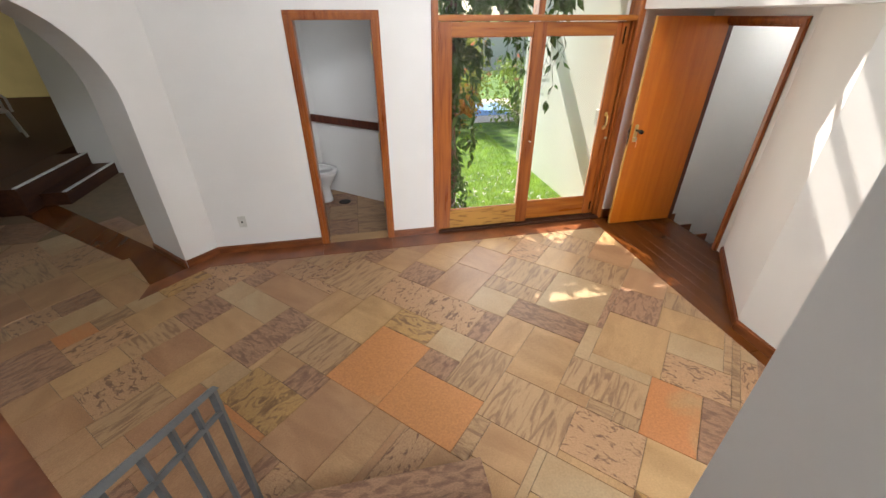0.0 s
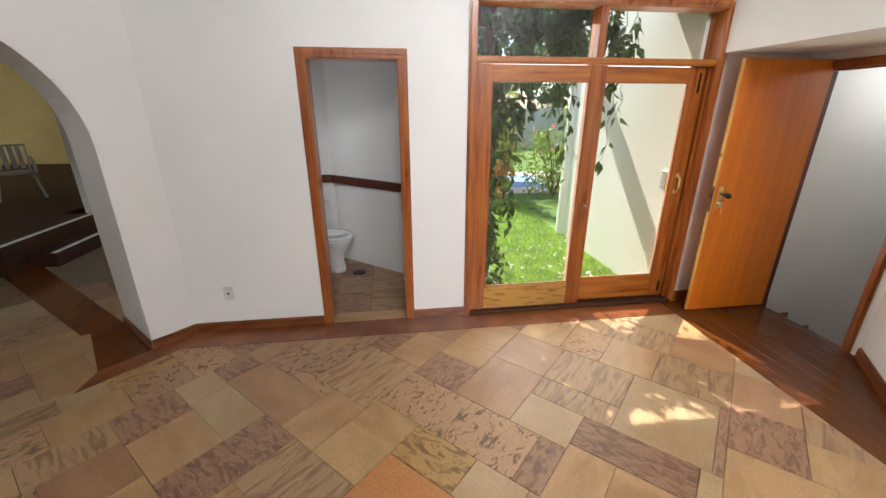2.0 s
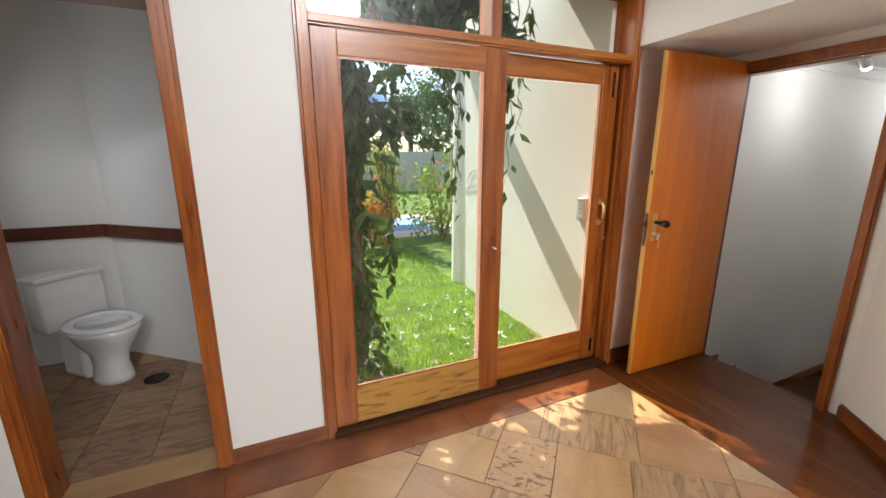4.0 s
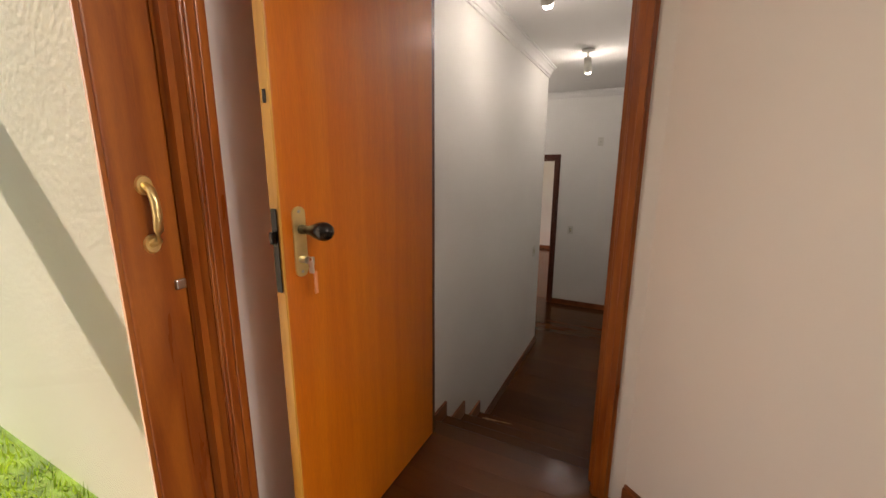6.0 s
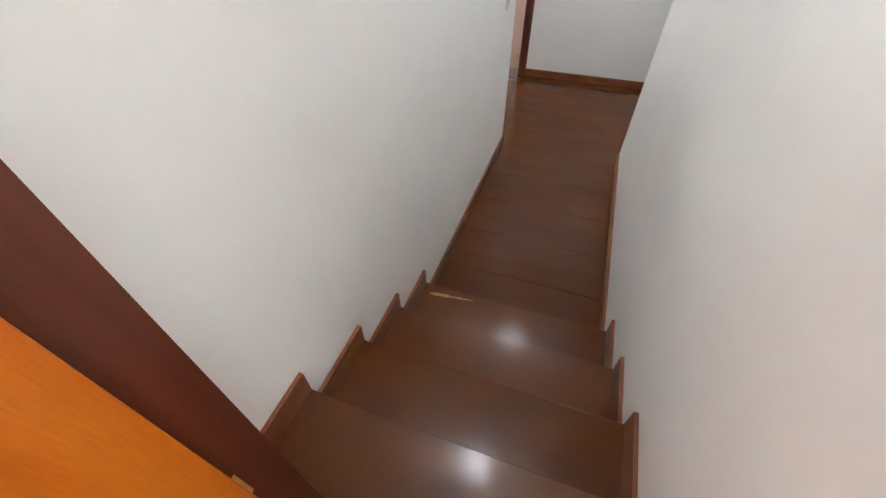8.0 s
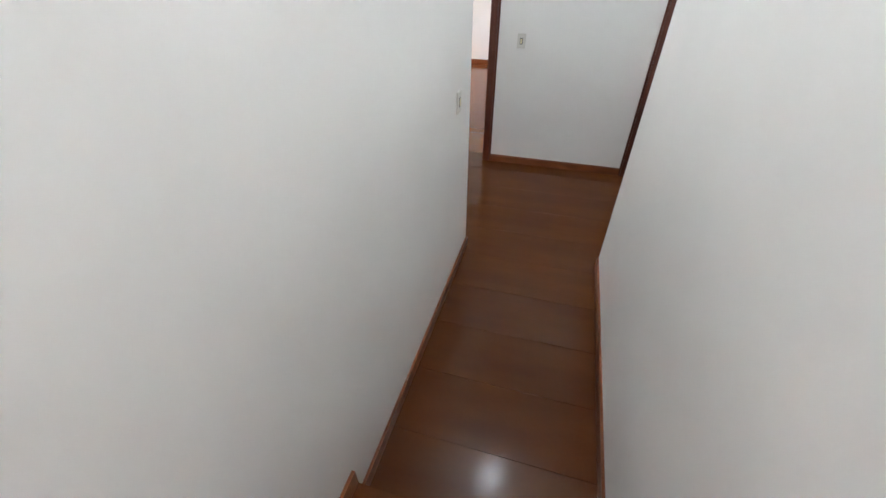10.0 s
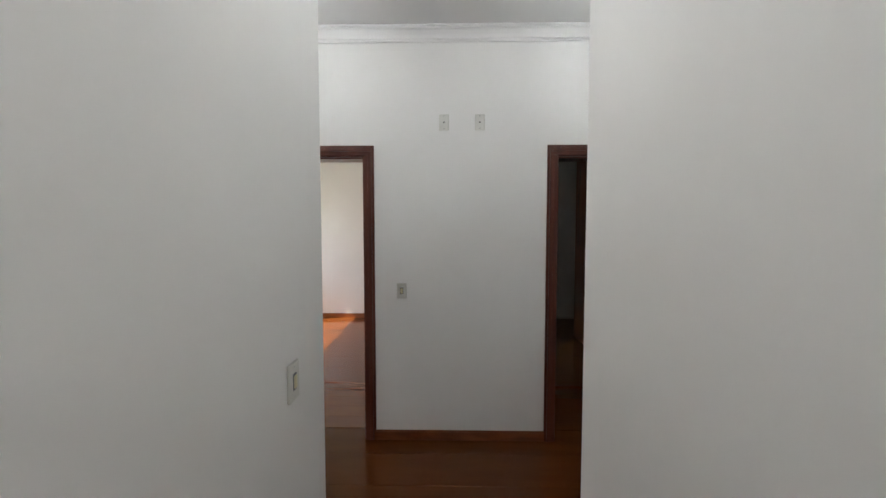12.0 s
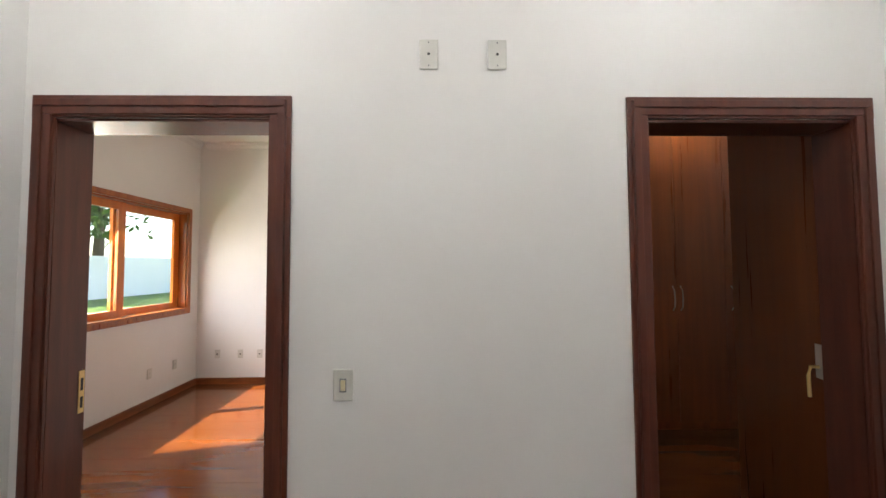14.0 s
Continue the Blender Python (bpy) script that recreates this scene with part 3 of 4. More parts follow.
# stair door: casing and the open leaf
door = tagged(thing("door_2", (3.55, 3.74, 0)), "red-brown wooden frame of the stair doorway", "doorway", "", "structure")
casing(door, 3.385, 4.135, 0.0, 2.03, 0.062, axes((3.55, 0, 0), (0, 1, 0), (-1, 0, 0)), FRAMEW)
part("jamb", boxes([(3.552, 3.638, 3.3705, 3.39, -0.17, 2.03)]), FRAMEW, door)
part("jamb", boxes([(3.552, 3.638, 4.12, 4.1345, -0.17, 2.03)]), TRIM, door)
part("head_jamb", boxes([(3.552, 3.638, 3.3705, 4.1345, 2.0155, 2.0298)]), FRAMEW, door)
part("door_stop", boxes([(3.60, 3.637, 3.3905, 3.402, 0.0, 2.015)]), FRAMEW, door)
leafd = thing("door_leaf", (3.55, 4.10, 0), "open varnished orange-brown flush wooden door", "door")
part("panel", box(bmesh.new(), 2.79, 3.56, 4.090, 4.118, 0.012, 2.095, 0.002), ORANGE, leafd)
part("lipping", box(bmesh.new(), 2.783, 2.790, 4.089, 4.1185, 0.012, 2.095, 0.001), EDGE, leafd, "pale yellow unvarnished door edge")
part("lock_edge", box(bmesh.new(), 2.779, 2.7825, 4.094, 4.113, 0.93, 1.14, 0.001), BLACKM, leafd, "black lock plate in the edge")
part("latch", box(bmesh.new(), 2.766, 2.7795, 4.098, 4.109, 1.055, 1.085, 0.002), BLACKM, leafd)
part("latch", box(bmesh.new(), 2.781, 2.7835, 4.098, 4.109, 1.38, 1.41, 0.001), BLACKM, leafd)
ring = [(0.021 * math.cos(a), 0.073 + 0.018 * math.sin(a)) for a in [math.pi * k / 10 for k in range(11)]]
ring += [(-x, -y) for x, y in ring]
plate = prism(bmesh.new(), ring, 0, 0.003)
bmesh.ops.transform(plate, matrix=Matrix.Translation((2.842, 4.0897, 1.05)) @ Matrix.Rotation(radians(90), 4, "X"), verts=plate.verts)
plate = part("lock_plate", plate, BRASS, leafd, "polished brass lock plate")
for z in (1.128, 0.972):
    part("screw", tube(bmesh.new(), [(2.842, 4.0868, z), (2.842, 4.0852, z)], 0.004, sides=10), STEEL, plate)
part("knob", lathe(bmesh.new(), [(0.012, 0.0), (0.011, 0.022), (0.013, 0.034), (0.019, 0.050), (0.0235, 0.068), (0.0235, 0.082), (0.018, 0.094), (0.006, 0.100)], (0, 0, 0), 18, m=Matrix.Translation((2.846, 4.086, 1.082)) @ Matrix.Rotation(radians(90), 4, "X")), BLACKM, leafd, "black door knob", True)
part("cylinder", tube(bmesh.new(), [(2.842, 4.087, 1.005), (2.842, 4.068, 1.005)], 0.009, sides=12), STEEL, leafd)
part("key", boxes([(2.8395, 2.8445, 4.045, 4.069, 0.995, 1.015), (2.840, 2.844, 4.047, 4.062, 0.972, 0.996)]), STEEL, leafd)
part("key_tag", box(bmesh.new(), 2.846, 2.857, 4.050, 4.054, 0.915, 0.975, 0.002), TAG, leafd, "orange plastic key tag")
for z in (0.06, 0.25, 1.80):
    part("hinge", tube(bmesh.new(), [(3.565, 4.125, z - 0.045), (3.565, 4.125, z + 0.045)], 0.007), BRASS, leafd)


def bedroom_door(name, span, label):
    d = tagged(thing(name, (8.21, sum(span) / 2, LOW)), label, "doorway", "", "structure")
    casing(d, span[0] + 0.015, span[1] - 0.015, LOW, HEAD, 0.085, axes((8.21, 0, 0), (0, 1, 0), (-1, 0, 0)), TRIM)
    part("jamb", boxes([(8.212, 8.372, span[0] + 0.0005, span[0] + 0.015, LOW, HEAD)]), TRIM, d)
    part("jamb", boxes([(8.212, 8.372, span[1] - 0.015, span[1] - 0.0005, LOW, HEAD)]), TRIM, d)
    part("head_jamb", boxes([(8.212, 8.372, span[0] + 0.0155, span[1] - 0.0155, HEAD - 0.012, HEAD - 0.0005)]), TRIM, d)
    return d


d = bedroom_door("door_3", DOOR_B, "dark red wooden frame of the sunny bedroom")
part("strike_plate", box(bmesh.new(), 8.342, 8.366, DOOR_B[1] - 0.0185, DOOR_B[1] - 0.0152, 0.16, 0.33), BRASS, d, "brass strike plate")
part("strike_hole", boxes([(8.348, 8.360, DOOR_B[1] - 0.0192, DOOR_B[1] - 0.0185, 0.18, 0.225), (8.348, 8.360, DOOR_B[1] - 0.0192, DOOR_B[1] - 0.0185, 0.25, 0.30)]), HOLE, d)
bedroom_door("door_4", DOOR_R, "dark red wooden frame of the wardrobe room")
# open door leaf, drawn as a panel too tall to show its top
lf = thing("tall_cupboard", (8.385, 2.19, LOW), "tall red-brown veneered open door leaf with a lock plate", "cupboard", turn=-16)
local_part("panel", box(bmesh.new(), 0.0, 0.85, -0.035, 0.0, 0.0, 3.2, 0.002), WARD, lf)
local_part("lock_plate", box(bmesh.new(), 0.012, 0.058, 0.0, 0.004, 1.12, 1.27, 0.001), PLASTIC, lf, "white lock plate")
bm = tube(bmesh.new(), [(0.035, 0.0, 1.17), (0.035, 0.035, 1.17), (0.033, 0.045, 1.13), (0.03, 0.045, 1.04)], 0.008)
local_part("door_handle", bm, BRASS, lf, "brass lever handle")


# ---- sliding door to the garden ----
win = tagged(thing("window_1", (1.83, 4.35, 0)), "wooden sliding glass door with a transom light", "sliding door", "", "structure")
casing(win, 0.815, 2.730, 0.0025, 2.445, 0.062, axes((0, 4.30, 0), (1, 0, 0), (0, -1, 0)), FRAMEW)
part("jamb", boxes([(0.801, 0.815, 4.302, 4.47, 0.0, 2.445)]), FRAMEW, win)
part("jamb", boxes([(2.730, 2.744, 4.302, 4.455, 0.0, 2.445), (2.68, 2.730, 4.4275, 4.455, 0.03, 2.05), (2.712, 2.730, 4.335, 4.357, 0.03, 2.05), (2.712, 2.730, 4.406, 4.425, 0.03, 2.05)]), FRAMEW, win)
part("head_jamb", boxes([(0.801, 2.744, 4.302, 4.455, 2.4455, 2.468)]), FRAMEH, win)
bm = boxes([(0.8155, 2.7295, 4.302, 4.46, 2.055, 2.105)], 0.003)
box(bm, 0.8155, 2.7295, 4.292, 4.3015, 2.065, 2.095, 0.003)
part("transom_bar", bm, FRAMEH, win)
part("mullion", boxes([(1.735, 1.795, 4.310, 4.455, 2.1055, 2.445)], 0.003), FRAMEW, win)
part("pane", boxes([(0.816, 1.734, 4.378, 4.382, 2.106, 2.4448)]), GLASS, win)
part("pane", boxes([(1.796, 2.7295, 4.378, 4.382, 2.106, 2.4448)]), GLASS, win)
bm = boxes([(0.8155, 2.7295, 4.302, 4.47, 0.0, 0.022), (0.8155, 2.7295, 4.318, 4.330, 0.022, 0.034), (0.8155, 2.7295, 4.376, 4.386, 0.022, 0.034)])
box(bm, 0.80, 2.745, 4.262, 4.3005, 0.0028, 0.03, 0.004)
part("track", bm, DARKST, win)


def sash(x0, x1, g0, g1, y0, y1, bottom_mat, sx):
    s = part("sash", boxes([(x0, g0, y0, y1, 0.036, 2.052), (g1, x1, y0, y1, 0.036, 2.052)], 0.004), FRAMEW, win)
    part("top_rail", boxes([(g0, g1, y0 + 0.003, y1 - 0.003, 1.94, 2.050)], 0.003), FRAMEH, s)
    part("bottom_rail", boxes([(g0, g1, y0 + 0.003, y1 - 0.003, 0.038, 0.255)], 0.003), bottom_mat, s)
    part("glazing_bead", boxes([(g0, g0 + 0.010, y0 + 0.006, y0 + 0.016, 0.255, 1.94), (g1 - 0.010, g1, y0 + 0.006, y0 + 0.016, 0.255, 1.94), (g0 + 0.01, g1 - 0.01, y0 + 0.006, y0 + 0.016, 0.255, 0.265), (g0 + 0.01, g1 - 0.01, y0 + 0.006, y0 + 0.016, 1.93, 1.94)]), FRAMEW, s)
    ym = (y0 + y1) / 2
    part("pane", boxes([(g0, g1, ym - 0.002, ym + 0.002, 0.255, 1.94)]), GLASS, s)
    return s


s1 = sash(0.818, 1.835, 0.935, 1.705, 4.305, 4.345, WORN, 0)
s2 = sash(1.715, 2.705, 1.835, 2.575, 4.362, 4.402, FRAMEH, 1)
# pull, catch and flush bolts
hd = part("pull", tube(bmesh.new(), [(2.640, 4.361, 1.195), (2.640, 4.335, 1.185), (2.640, 4.326, 1.16), (2.640, 4.322, 1.125), (2.640, 4.326, 1.09), (2.640, 4.335, 1.065), (2.640, 4.361, 1.055)], 0.010, sides=10), BRASS, s2, "brass pull handle", True)
for z in (1.195, 1.055):
    part("rose", tube(bmesh.new(), [(2.640, 4.3625, z), (2.640, 4.356, z)], 0.020, 0.017, sides=16, flat=1.2), BRASS, s2)
part("catch", boxes([(2.675, 2.70, 4.350, 4.3625, 0.93, 0.955)], 0.003), STEEL, s2)
part("bolt", boxes([(2.655, 2.668, 4.350, 4.3615, 0.09, 0.19)], 0.003), BLACKM, s2)
part("bolt", boxes([(2.655, 2.668, 4.350, 4.3615, 1.86, 2.01)], 0.003), BLACKM, s2)
part("hook", tube(bmesh.new(), [(1.775, 4.305, 0.97), (1.775, 4.287, 0.97), (1.785, 4.283, 0.963)], 0.006), STEEL, s1)

# high window over the sliding door
w3 = tagged(thing("window_3", (2.27, 4.35, 4.2)), "small high window above the sliding door", "window", "", "structure")
part("window_frame", boxes([(2.001, 2.04, 4.34, 4.40, 3.801, 4.619), (2.51, 2.549, 4.34, 4.40, 3.801, 4.619), (2.04, 2.51, 4.34, 4.40, 3.801, 3.84), (2.04, 2.51, 4.34, 4.40, 4.58, 4.619)]), FRAMEW, w3)
part("glazing_bar", boxes([(2.041, 2.509, 4.345, 4.395, 4.19, 4.24)]), FRAMEW, w3)
part("pane", boxes([(2.04, 2.51, 4.368, 4.372, 3.84, 4.189)]), GLASS, w3)
part("pane", boxes([(2.04, 2.51, 4.368, 4.372, 4.241, 4.58)]), GLASS, w3)

# bedroom window
w2 = tagged(thing("window_2", (11.0, 7.25, 0.85)), "varnished wooden sliding bedroom window", "window", "", "structure")
bm = boxes([(WX0 - 0.06, WX0, 7.225, 7.2495, WZ0 - 0.06, WZ1 + 0.06), (WX1, WX1 + 0.06, 7.225, 7.2495, WZ0 - 0.06, WZ1 + 0.06), (WX0, WX1, 7.225, 7.2495, WZ1, WZ1 + 0.06), (WX0, WX1, 7.225, 7.2495, WZ0 - 0.06, WZ0)], 0.003)
part("window_frame", bm, FRAMEW, w2)
bm = boxes([(WX0 + 0.0005, WX0 + 0.02, 7.25, 7.42, WZ0 + 0.02, WZ1), (WX1 - 0.02, WX1 - 0.0005, 7.25, 7.42, WZ0 + 0.02, WZ1), (WX0, WX1, 7.25, 7.42, WZ1 - 0.02, WZ1 - 0.0005)])
part("reveal", bm, FRAMEW, w2)
part("window_sill", boxes([(WX0 + 0.0005, WX1 - 0.0005, 7.22, 7.425, WZ0 + 0.0005, WZ0 + 0.02)], 0.003), FRAMEH, w2)
for x0, x1, y in ((9.925, 11.10, 7.30), (10.98, 12.075, 7.345)):
    s = part("sash", boxes([(x0, x0 + 0.10, y, y + 0.035, WZ0 + 0.022, WZ1 - 0.022), (x1 - 0.10, x1, y, y + 0.035, WZ0 + 0.022, WZ1 - 0.022), (x0 + 0.10, x1 - 0.10, y, y + 0.035, WZ0 + 0.022, WZ0 + 0.10), (x0 + 0.10, x1 - 0.10, y, y + 0.035, WZ1 - 0.11, WZ1 - 0.022)], 0.003), ORANGE, w2)
    part("pane", boxes([(x0 + 0.10, x1 - 0.10, y + 0.016, y + 0.020, WZ0 + 0.10, WZ1 - 0.11)]), GLASS, s)
for ob in scene.objects:
    if ob.name.split(".")[0] == "pane":
        ob.visible_shadow = False

# ---- stone stair under the camera, with its rail ----
st = thing("stone_stair", (0, 0, 0), "stone stair with rough brown treads", "stair")
for i in range(1, 13):
    z, yf = 0.17 * i, 1.58 - 0.30 * (i - 1)
    part("tread", box(bmesh.new(), -0.52, 0.50, yf - 0.31, yf, z - 0.03, z, 0.004), STONES[3], st)
    part("riser", box(bmesh.new(), -0.50, 0.48, yf - 0.30, yf - 0.02, z - 0.17 + (0 if i > 1 else 0.001), z - 0.0305), STONES[2], st)
setting("wall_stair", boxes([(0.735, 0.88, -3.0, 0.83, -0.2, TOP)]), WHITE, "white painted stair wall", "wall")

rail = thing("stair_railing", (-0.56, 1.58, 0), "grey painted steel stair railing", "railing")
ZR = lambda y: 0.91 + 0.57 * (1.59 - y)
part("handrail", tube(bmesh.new(), [(-0.56, 1.605, ZR(1.605)), (-0.56, -2.4, ZR(-2.4))], 0.021, sides=4, flat=0.5), GREYM, rail)
part("lower_rail", tube(bmesh.new(), [(-0.56, 1.59, ZR(1.59) - 0.12), (-0.56, -2.4, ZR(-2.4) - 0.12)], 0.017, sides=4, flat=0.5), GREYM, rail)
part("post", box(bmesh.new(), -0.572, -0.548, 1.578, 1.602, 0.0, ZR(1.59)), GREYM, rail)
for i in range(1, 26):
    y = 1.59 - 0.12 * i * 1.1
    lo = max(0.0, 0.17 * (1 + math.floor((1.53 - y) / 0.30)) if y < 1.53 else 0.0)
    part("baluster", box(bmesh.new(), -0.568, -0.552, y - 0.008, y + 0.008, ZR(y) - 0.95 if y < 1.5 else 0.0, ZR(y)), GREYM, rail)
part("bottom_rail", tube(bmesh.new(), [(-0.56, 1.5, ZR(1.5) - 0.9), (-0.56, -2.4, ZR(-2.4) - 0.9)], 0.017, sides=4, flat=0.5), GREYM, rail)

# ---- garden ----
def garden_ground():
    bm = prism(bmesh.new(), [(-300, 4.46), (2.9, 4.46), (2.9, 7.43), (300, 7.43), (300, 600), (-300, 600)], -0.4, -0.07)
    return setting("ground", bm, LAWN, "green lawn", "lawn")


garden_ground()
setting("ground_outer", prism(bmesh.new(), [(-300, -300), (300, -300), (300, 4.45), (-300, 4.45)], -2.0, -1.2), SOIL, "bare soil round the house", "ground")
bm = boxes([(2.70, 2.90, 4.46, 6.72, -0.4, 3.6)], 0.0)
bmesh.ops.create_cone(bm, cap_ends=True, segments=32, radius1=0.15, radius2=0.125, depth=4.0, matrix=Matrix.Translation((2.79, 6.72, 1.6)))
gw = setting("wall_garden", bm, PLASTER, "cream rendered garden wall", "wall")
bm = prism(bmesh.new(), [(2.35, 4.52), (2.69, 4.52), (2.69, 5.15), (2.55, 4.8)], -0.09, -0.066)
setting("ground_bed", bm, SOIL, "strip of dry bare soil", "soil")
bm = prism(bmesh.new(), [(0.74, 4.52), (2.3, 4.52), (1.9, 4.70), (1.2, 4.9), (0.74, 5.2)], -0.09, -0.066)
setting("ground_bed_b", bm, SOIL, "dry soil under the vine", "soil")
setting("pavement_terrace", prism(bmesh.new(), [(-10, 9.6), (14, 9.6), (14, 12.5), (-10, 12.5)], -0.2, -0.055), TERRACE, "pale pink terrace paving", "paving")

icom = thing("door_intercom", (2.70, 4.62, 1.12), "white plastic entry keypad on the garden wall", "intercom")
part("body", box(bmesh.new(), 2.668, 2.6995, 4.535, 4.615, 1.03, 1.20, 0.008), PLASTIC, icom)
for i in range(5):
    part("key_row", box(bmesh.new(), 2.6655, 2.6678, 4.555, 4.595, 1.05 + i * 0.032, 1.062 + i * 0.032), FAR, icom)


def leaf_cloud(bm, centre, radii, count, size, seed, hang=0.5):
    """Many small folded leaves scattered unevenly in an ellipsoid."""
    rnd = random.Random(seed)
    lumps = [(Vector((rnd.gauss(0, 0.45), rnd.gauss(0, 0.45), rnd.gauss(0, 0.45))), rnd.uniform(0.2, 0.5)) for _ in range(14)]
    for _ in range(count):
        c, r = rnd.choice(lumps)
        p = c + Vector((rnd.gauss(0, r), rnd.gauss(0, r), rnd.gauss(0, r))) * 0.6
        if p.length > 1.25:
            continue
        p = Vector((centre[0] + p.x * radii[0], centre[1] + p.y * radii[1], centre[2] + p.z * radii[2]))
        if (p.x < 0.85 and p.y < 6.2 and p.z < 2.78) or p.y < 4.6 or (p.x > 2.62 and p.y < 6.9):
            continue
        leaf_at(bm, p, size * rnd.uniform(0.6, 1.25), rnd, hang)


def leaf_at(bm, p, s, rnd, hang=0.5):
    d = Vector((rnd.uniform(-1, 1), rnd.uniform(-1, 1), rnd.uniform(-1.4, 0.6) - hang)).normalized()
    w = d.cross(Vector((rnd.uniform(-1, 1), rnd.uniform(-1, 1), rnd.uniform(-1, 1)))).normalized()
    n = d.cross(w)
    b0 = bm.verts.new(p)
    l1 = bm.verts.new(p + d * s * 0.4 + w * s * 0.22 + n * s * 0.06)
    r1 = bm.verts.new(p + d * s * 0.4 - w * s * 0.22 + n * s * 0.06)
    mid = bm.verts.new(p + d * s * 0.45)
    tip = bm.verts.new(p + d * s + n * s * -0.08)
    bm.faces.new((b0, l1, mid))
    bm.faces.new((b0, mid, r1))
    bm.faces.new((l1, tip, mid))
    bm.faces.new((mid, tip, r1))


def leaf_part(name, bm, mat, parent, label=""):
    me = bpy.data.meshes.new(name)
    bm.to_mesh(me)
    bm.free()
    me.materials.append(mat)
    ob = new(name, me)
    ob.parent = parent
    ob.matrix_parent_inverse = parent.matrix_world.inverted()
    return tagged(ob, label, "", "", "stuff")


# eave added, its depth set to keep high sun off the transom
eave = thing("roof_eave", (1.8, 4.5, 2.75), "dark underside of the house roof eave", "eave")
part("soffit", boxes([(-1.4, 2.69, 4.4505, 4.92, 2.72, 2.76)]), FRAMEH, eave)
part("fascia", boxes([(-1.4, 2.69, 4.9205, 4.95, 2.66, 2.82)]), TRIM, eave)

# pergola beam whose shadow falls across the garden wall
BEAM_Y, BEAM_Z = 6.58, 2.52
pg = thing("pergola", (0.3, 5.63, -0.07), "dark wooden garden pergola beam on posts", "pergola")
part("beam", box(bmesh.new(), -2.3, -0.06, -0.05, 0.05, BEAM_Z - 0.10, BEAM_Z + 0.16, 0.006, m=Matrix.Translation((2.69, BEAM_Y, 0)) @ Matrix.Rotation(math.atan(0.88), 4, "Z")), TRIM, pg)
part("post", box(bmesh.new(), 1.08, 1.18, 5.14, 5.24, -0.07, BEAM_Z - 0.1005, 0.006), TRIM, pg)

vine = thing("climbing_vine", (1.12, 5.15, -0.07), "dense dark green climbing vine with hanging shoots", "vine")
rnd = random.Random(4)
bm = bmesh.new()
tube(bm, [(1.12, 5.15, -0.09), (1.18, 5.12, 0.5), (1.08, 5.16, 1.1), (1.16, 5.14, 1.7), (1.1, 5.2, 2.4), (1.3, 5.6, 2.85)], 0.06, 0.025)
tube(bm, [(1.02, 5.16, -0.09), (1.06, 5.22, 0.7), (1.2, 5.10, 1.5), (1.08, 5.3, 2.6)], 0.035, 0.02)
part("stem", bm, BARK, vine, "", True)
bm = bmesh.new()
leaf_cloud(bm, (1.12, 5.15, 1.3), (0.24, 0.22, 1.45), 950, 0.15, 11)
leaf_cloud(bm, (1.30, 5.05, 2.2), (0.26, 0.18, 0.55), 260, 0.14, 17)
leaf_cloud(bm, (0.75, 5.5, 2.95), (0.65, 0.6, 0.42), 900, 0.15, 12)
leaf_cloud(bm, (0.4, 5.3, 3.0), (0.6, 0.5, 0.4), 700, 0.15, 15)
leaf_cloud(bm, (1.08, 5.05, 0.25), (0.22, 0.2, 0.5), 300, 0.10, 13)
leaf_cloud(bm, (0.78, 5.2, 1.5), (0.22, 0.2, 1.1), 330, 0.14, 16)
leaf_cloud(bm, (1.65, 5.35, 2.72), (0.38, 0.25, 0.42), 520, 0.14, 14)
leaf_cloud(bm, (1.98, 5.30, 2.62), (0.27, 0.25, 0.42), 620, 0.12, 18)
leaf_cloud(bm, (2.20, 4.88, 2.22), (0.20, 0.10, 0.30), 150, 0.13, 20)
# extra leaves added to block the sun from the lobby boards
leaf_cloud(bm, (2.31, 5.25, 2.78), (0.10, 0.16, 0.28), 170, 0.11, 19)
leaf_part("foliage", bm, LEAF, vine)
shoots = bmesh.new()
leaves = bmesh.new()
for i in range(24):
    x0, y0 = (rnd.uniform(0.95, 2.1), rnd.uniform(5.0, 5.9)) if i > 4 else (1.78 + 0.045 * i, 5.1 + 0.04 * i)
    drop = 0.9 + 0.22 * i if i < 5 else rnd.uniform(0.3, 0.8) if x0 > 1.35 else rnd.uniform(0.5, 1.7)
    pts = []
    px, py = x0, y0
    for k in range(8):
        pts.append((px, py, 2.85 - drop * k / 7))
        px += rnd.uniform(-0.03, 0.035)
        py += rnd.uniform(-0.03, 0.02)
    tube(shoots, pts, 0.004, 0.002, 4)
    for p in pts:
        for _ in range(3):
            leaf_at(leaves, Vector(p) + Vector((rnd.gauss(0, 0.03), rnd.gauss(0, 0.03), rnd.gauss(0, 0.04))), rnd.uniform(0.09, 0.15), rnd, 0.8)
for x0, y0, low in ((2.22, 4.80, 1.27), (2.33, 4.84, 1.68), (2.15, 4.86, 1.60), (1.94, 5.06, 1.4)):
    # shoots that hang before the garden wall
    pts = [(x0 + 0.02 * math.sin(3.0 * k + x0), y0 + 0.01 * k, 2.75 - (2.75 - low) * k / 9) for k in range(10)]
    tube(shoots, pts, 0.004, 0.002, 4)
    for p in pts[3:]:
        for _ in range(2):
            leaf_at(leaves, Vector(p) + Vector((rnd.gauss(0, 0.025), rnd.gauss(0, 0.025), rnd.gauss(0, 0.03))), rnd.uniform(0.09, 0.14), rnd, 1.0)
part("shoots", shoots, BARK, vine)
leaf_part("hanging_leaves", leaves, LEAF, vine)


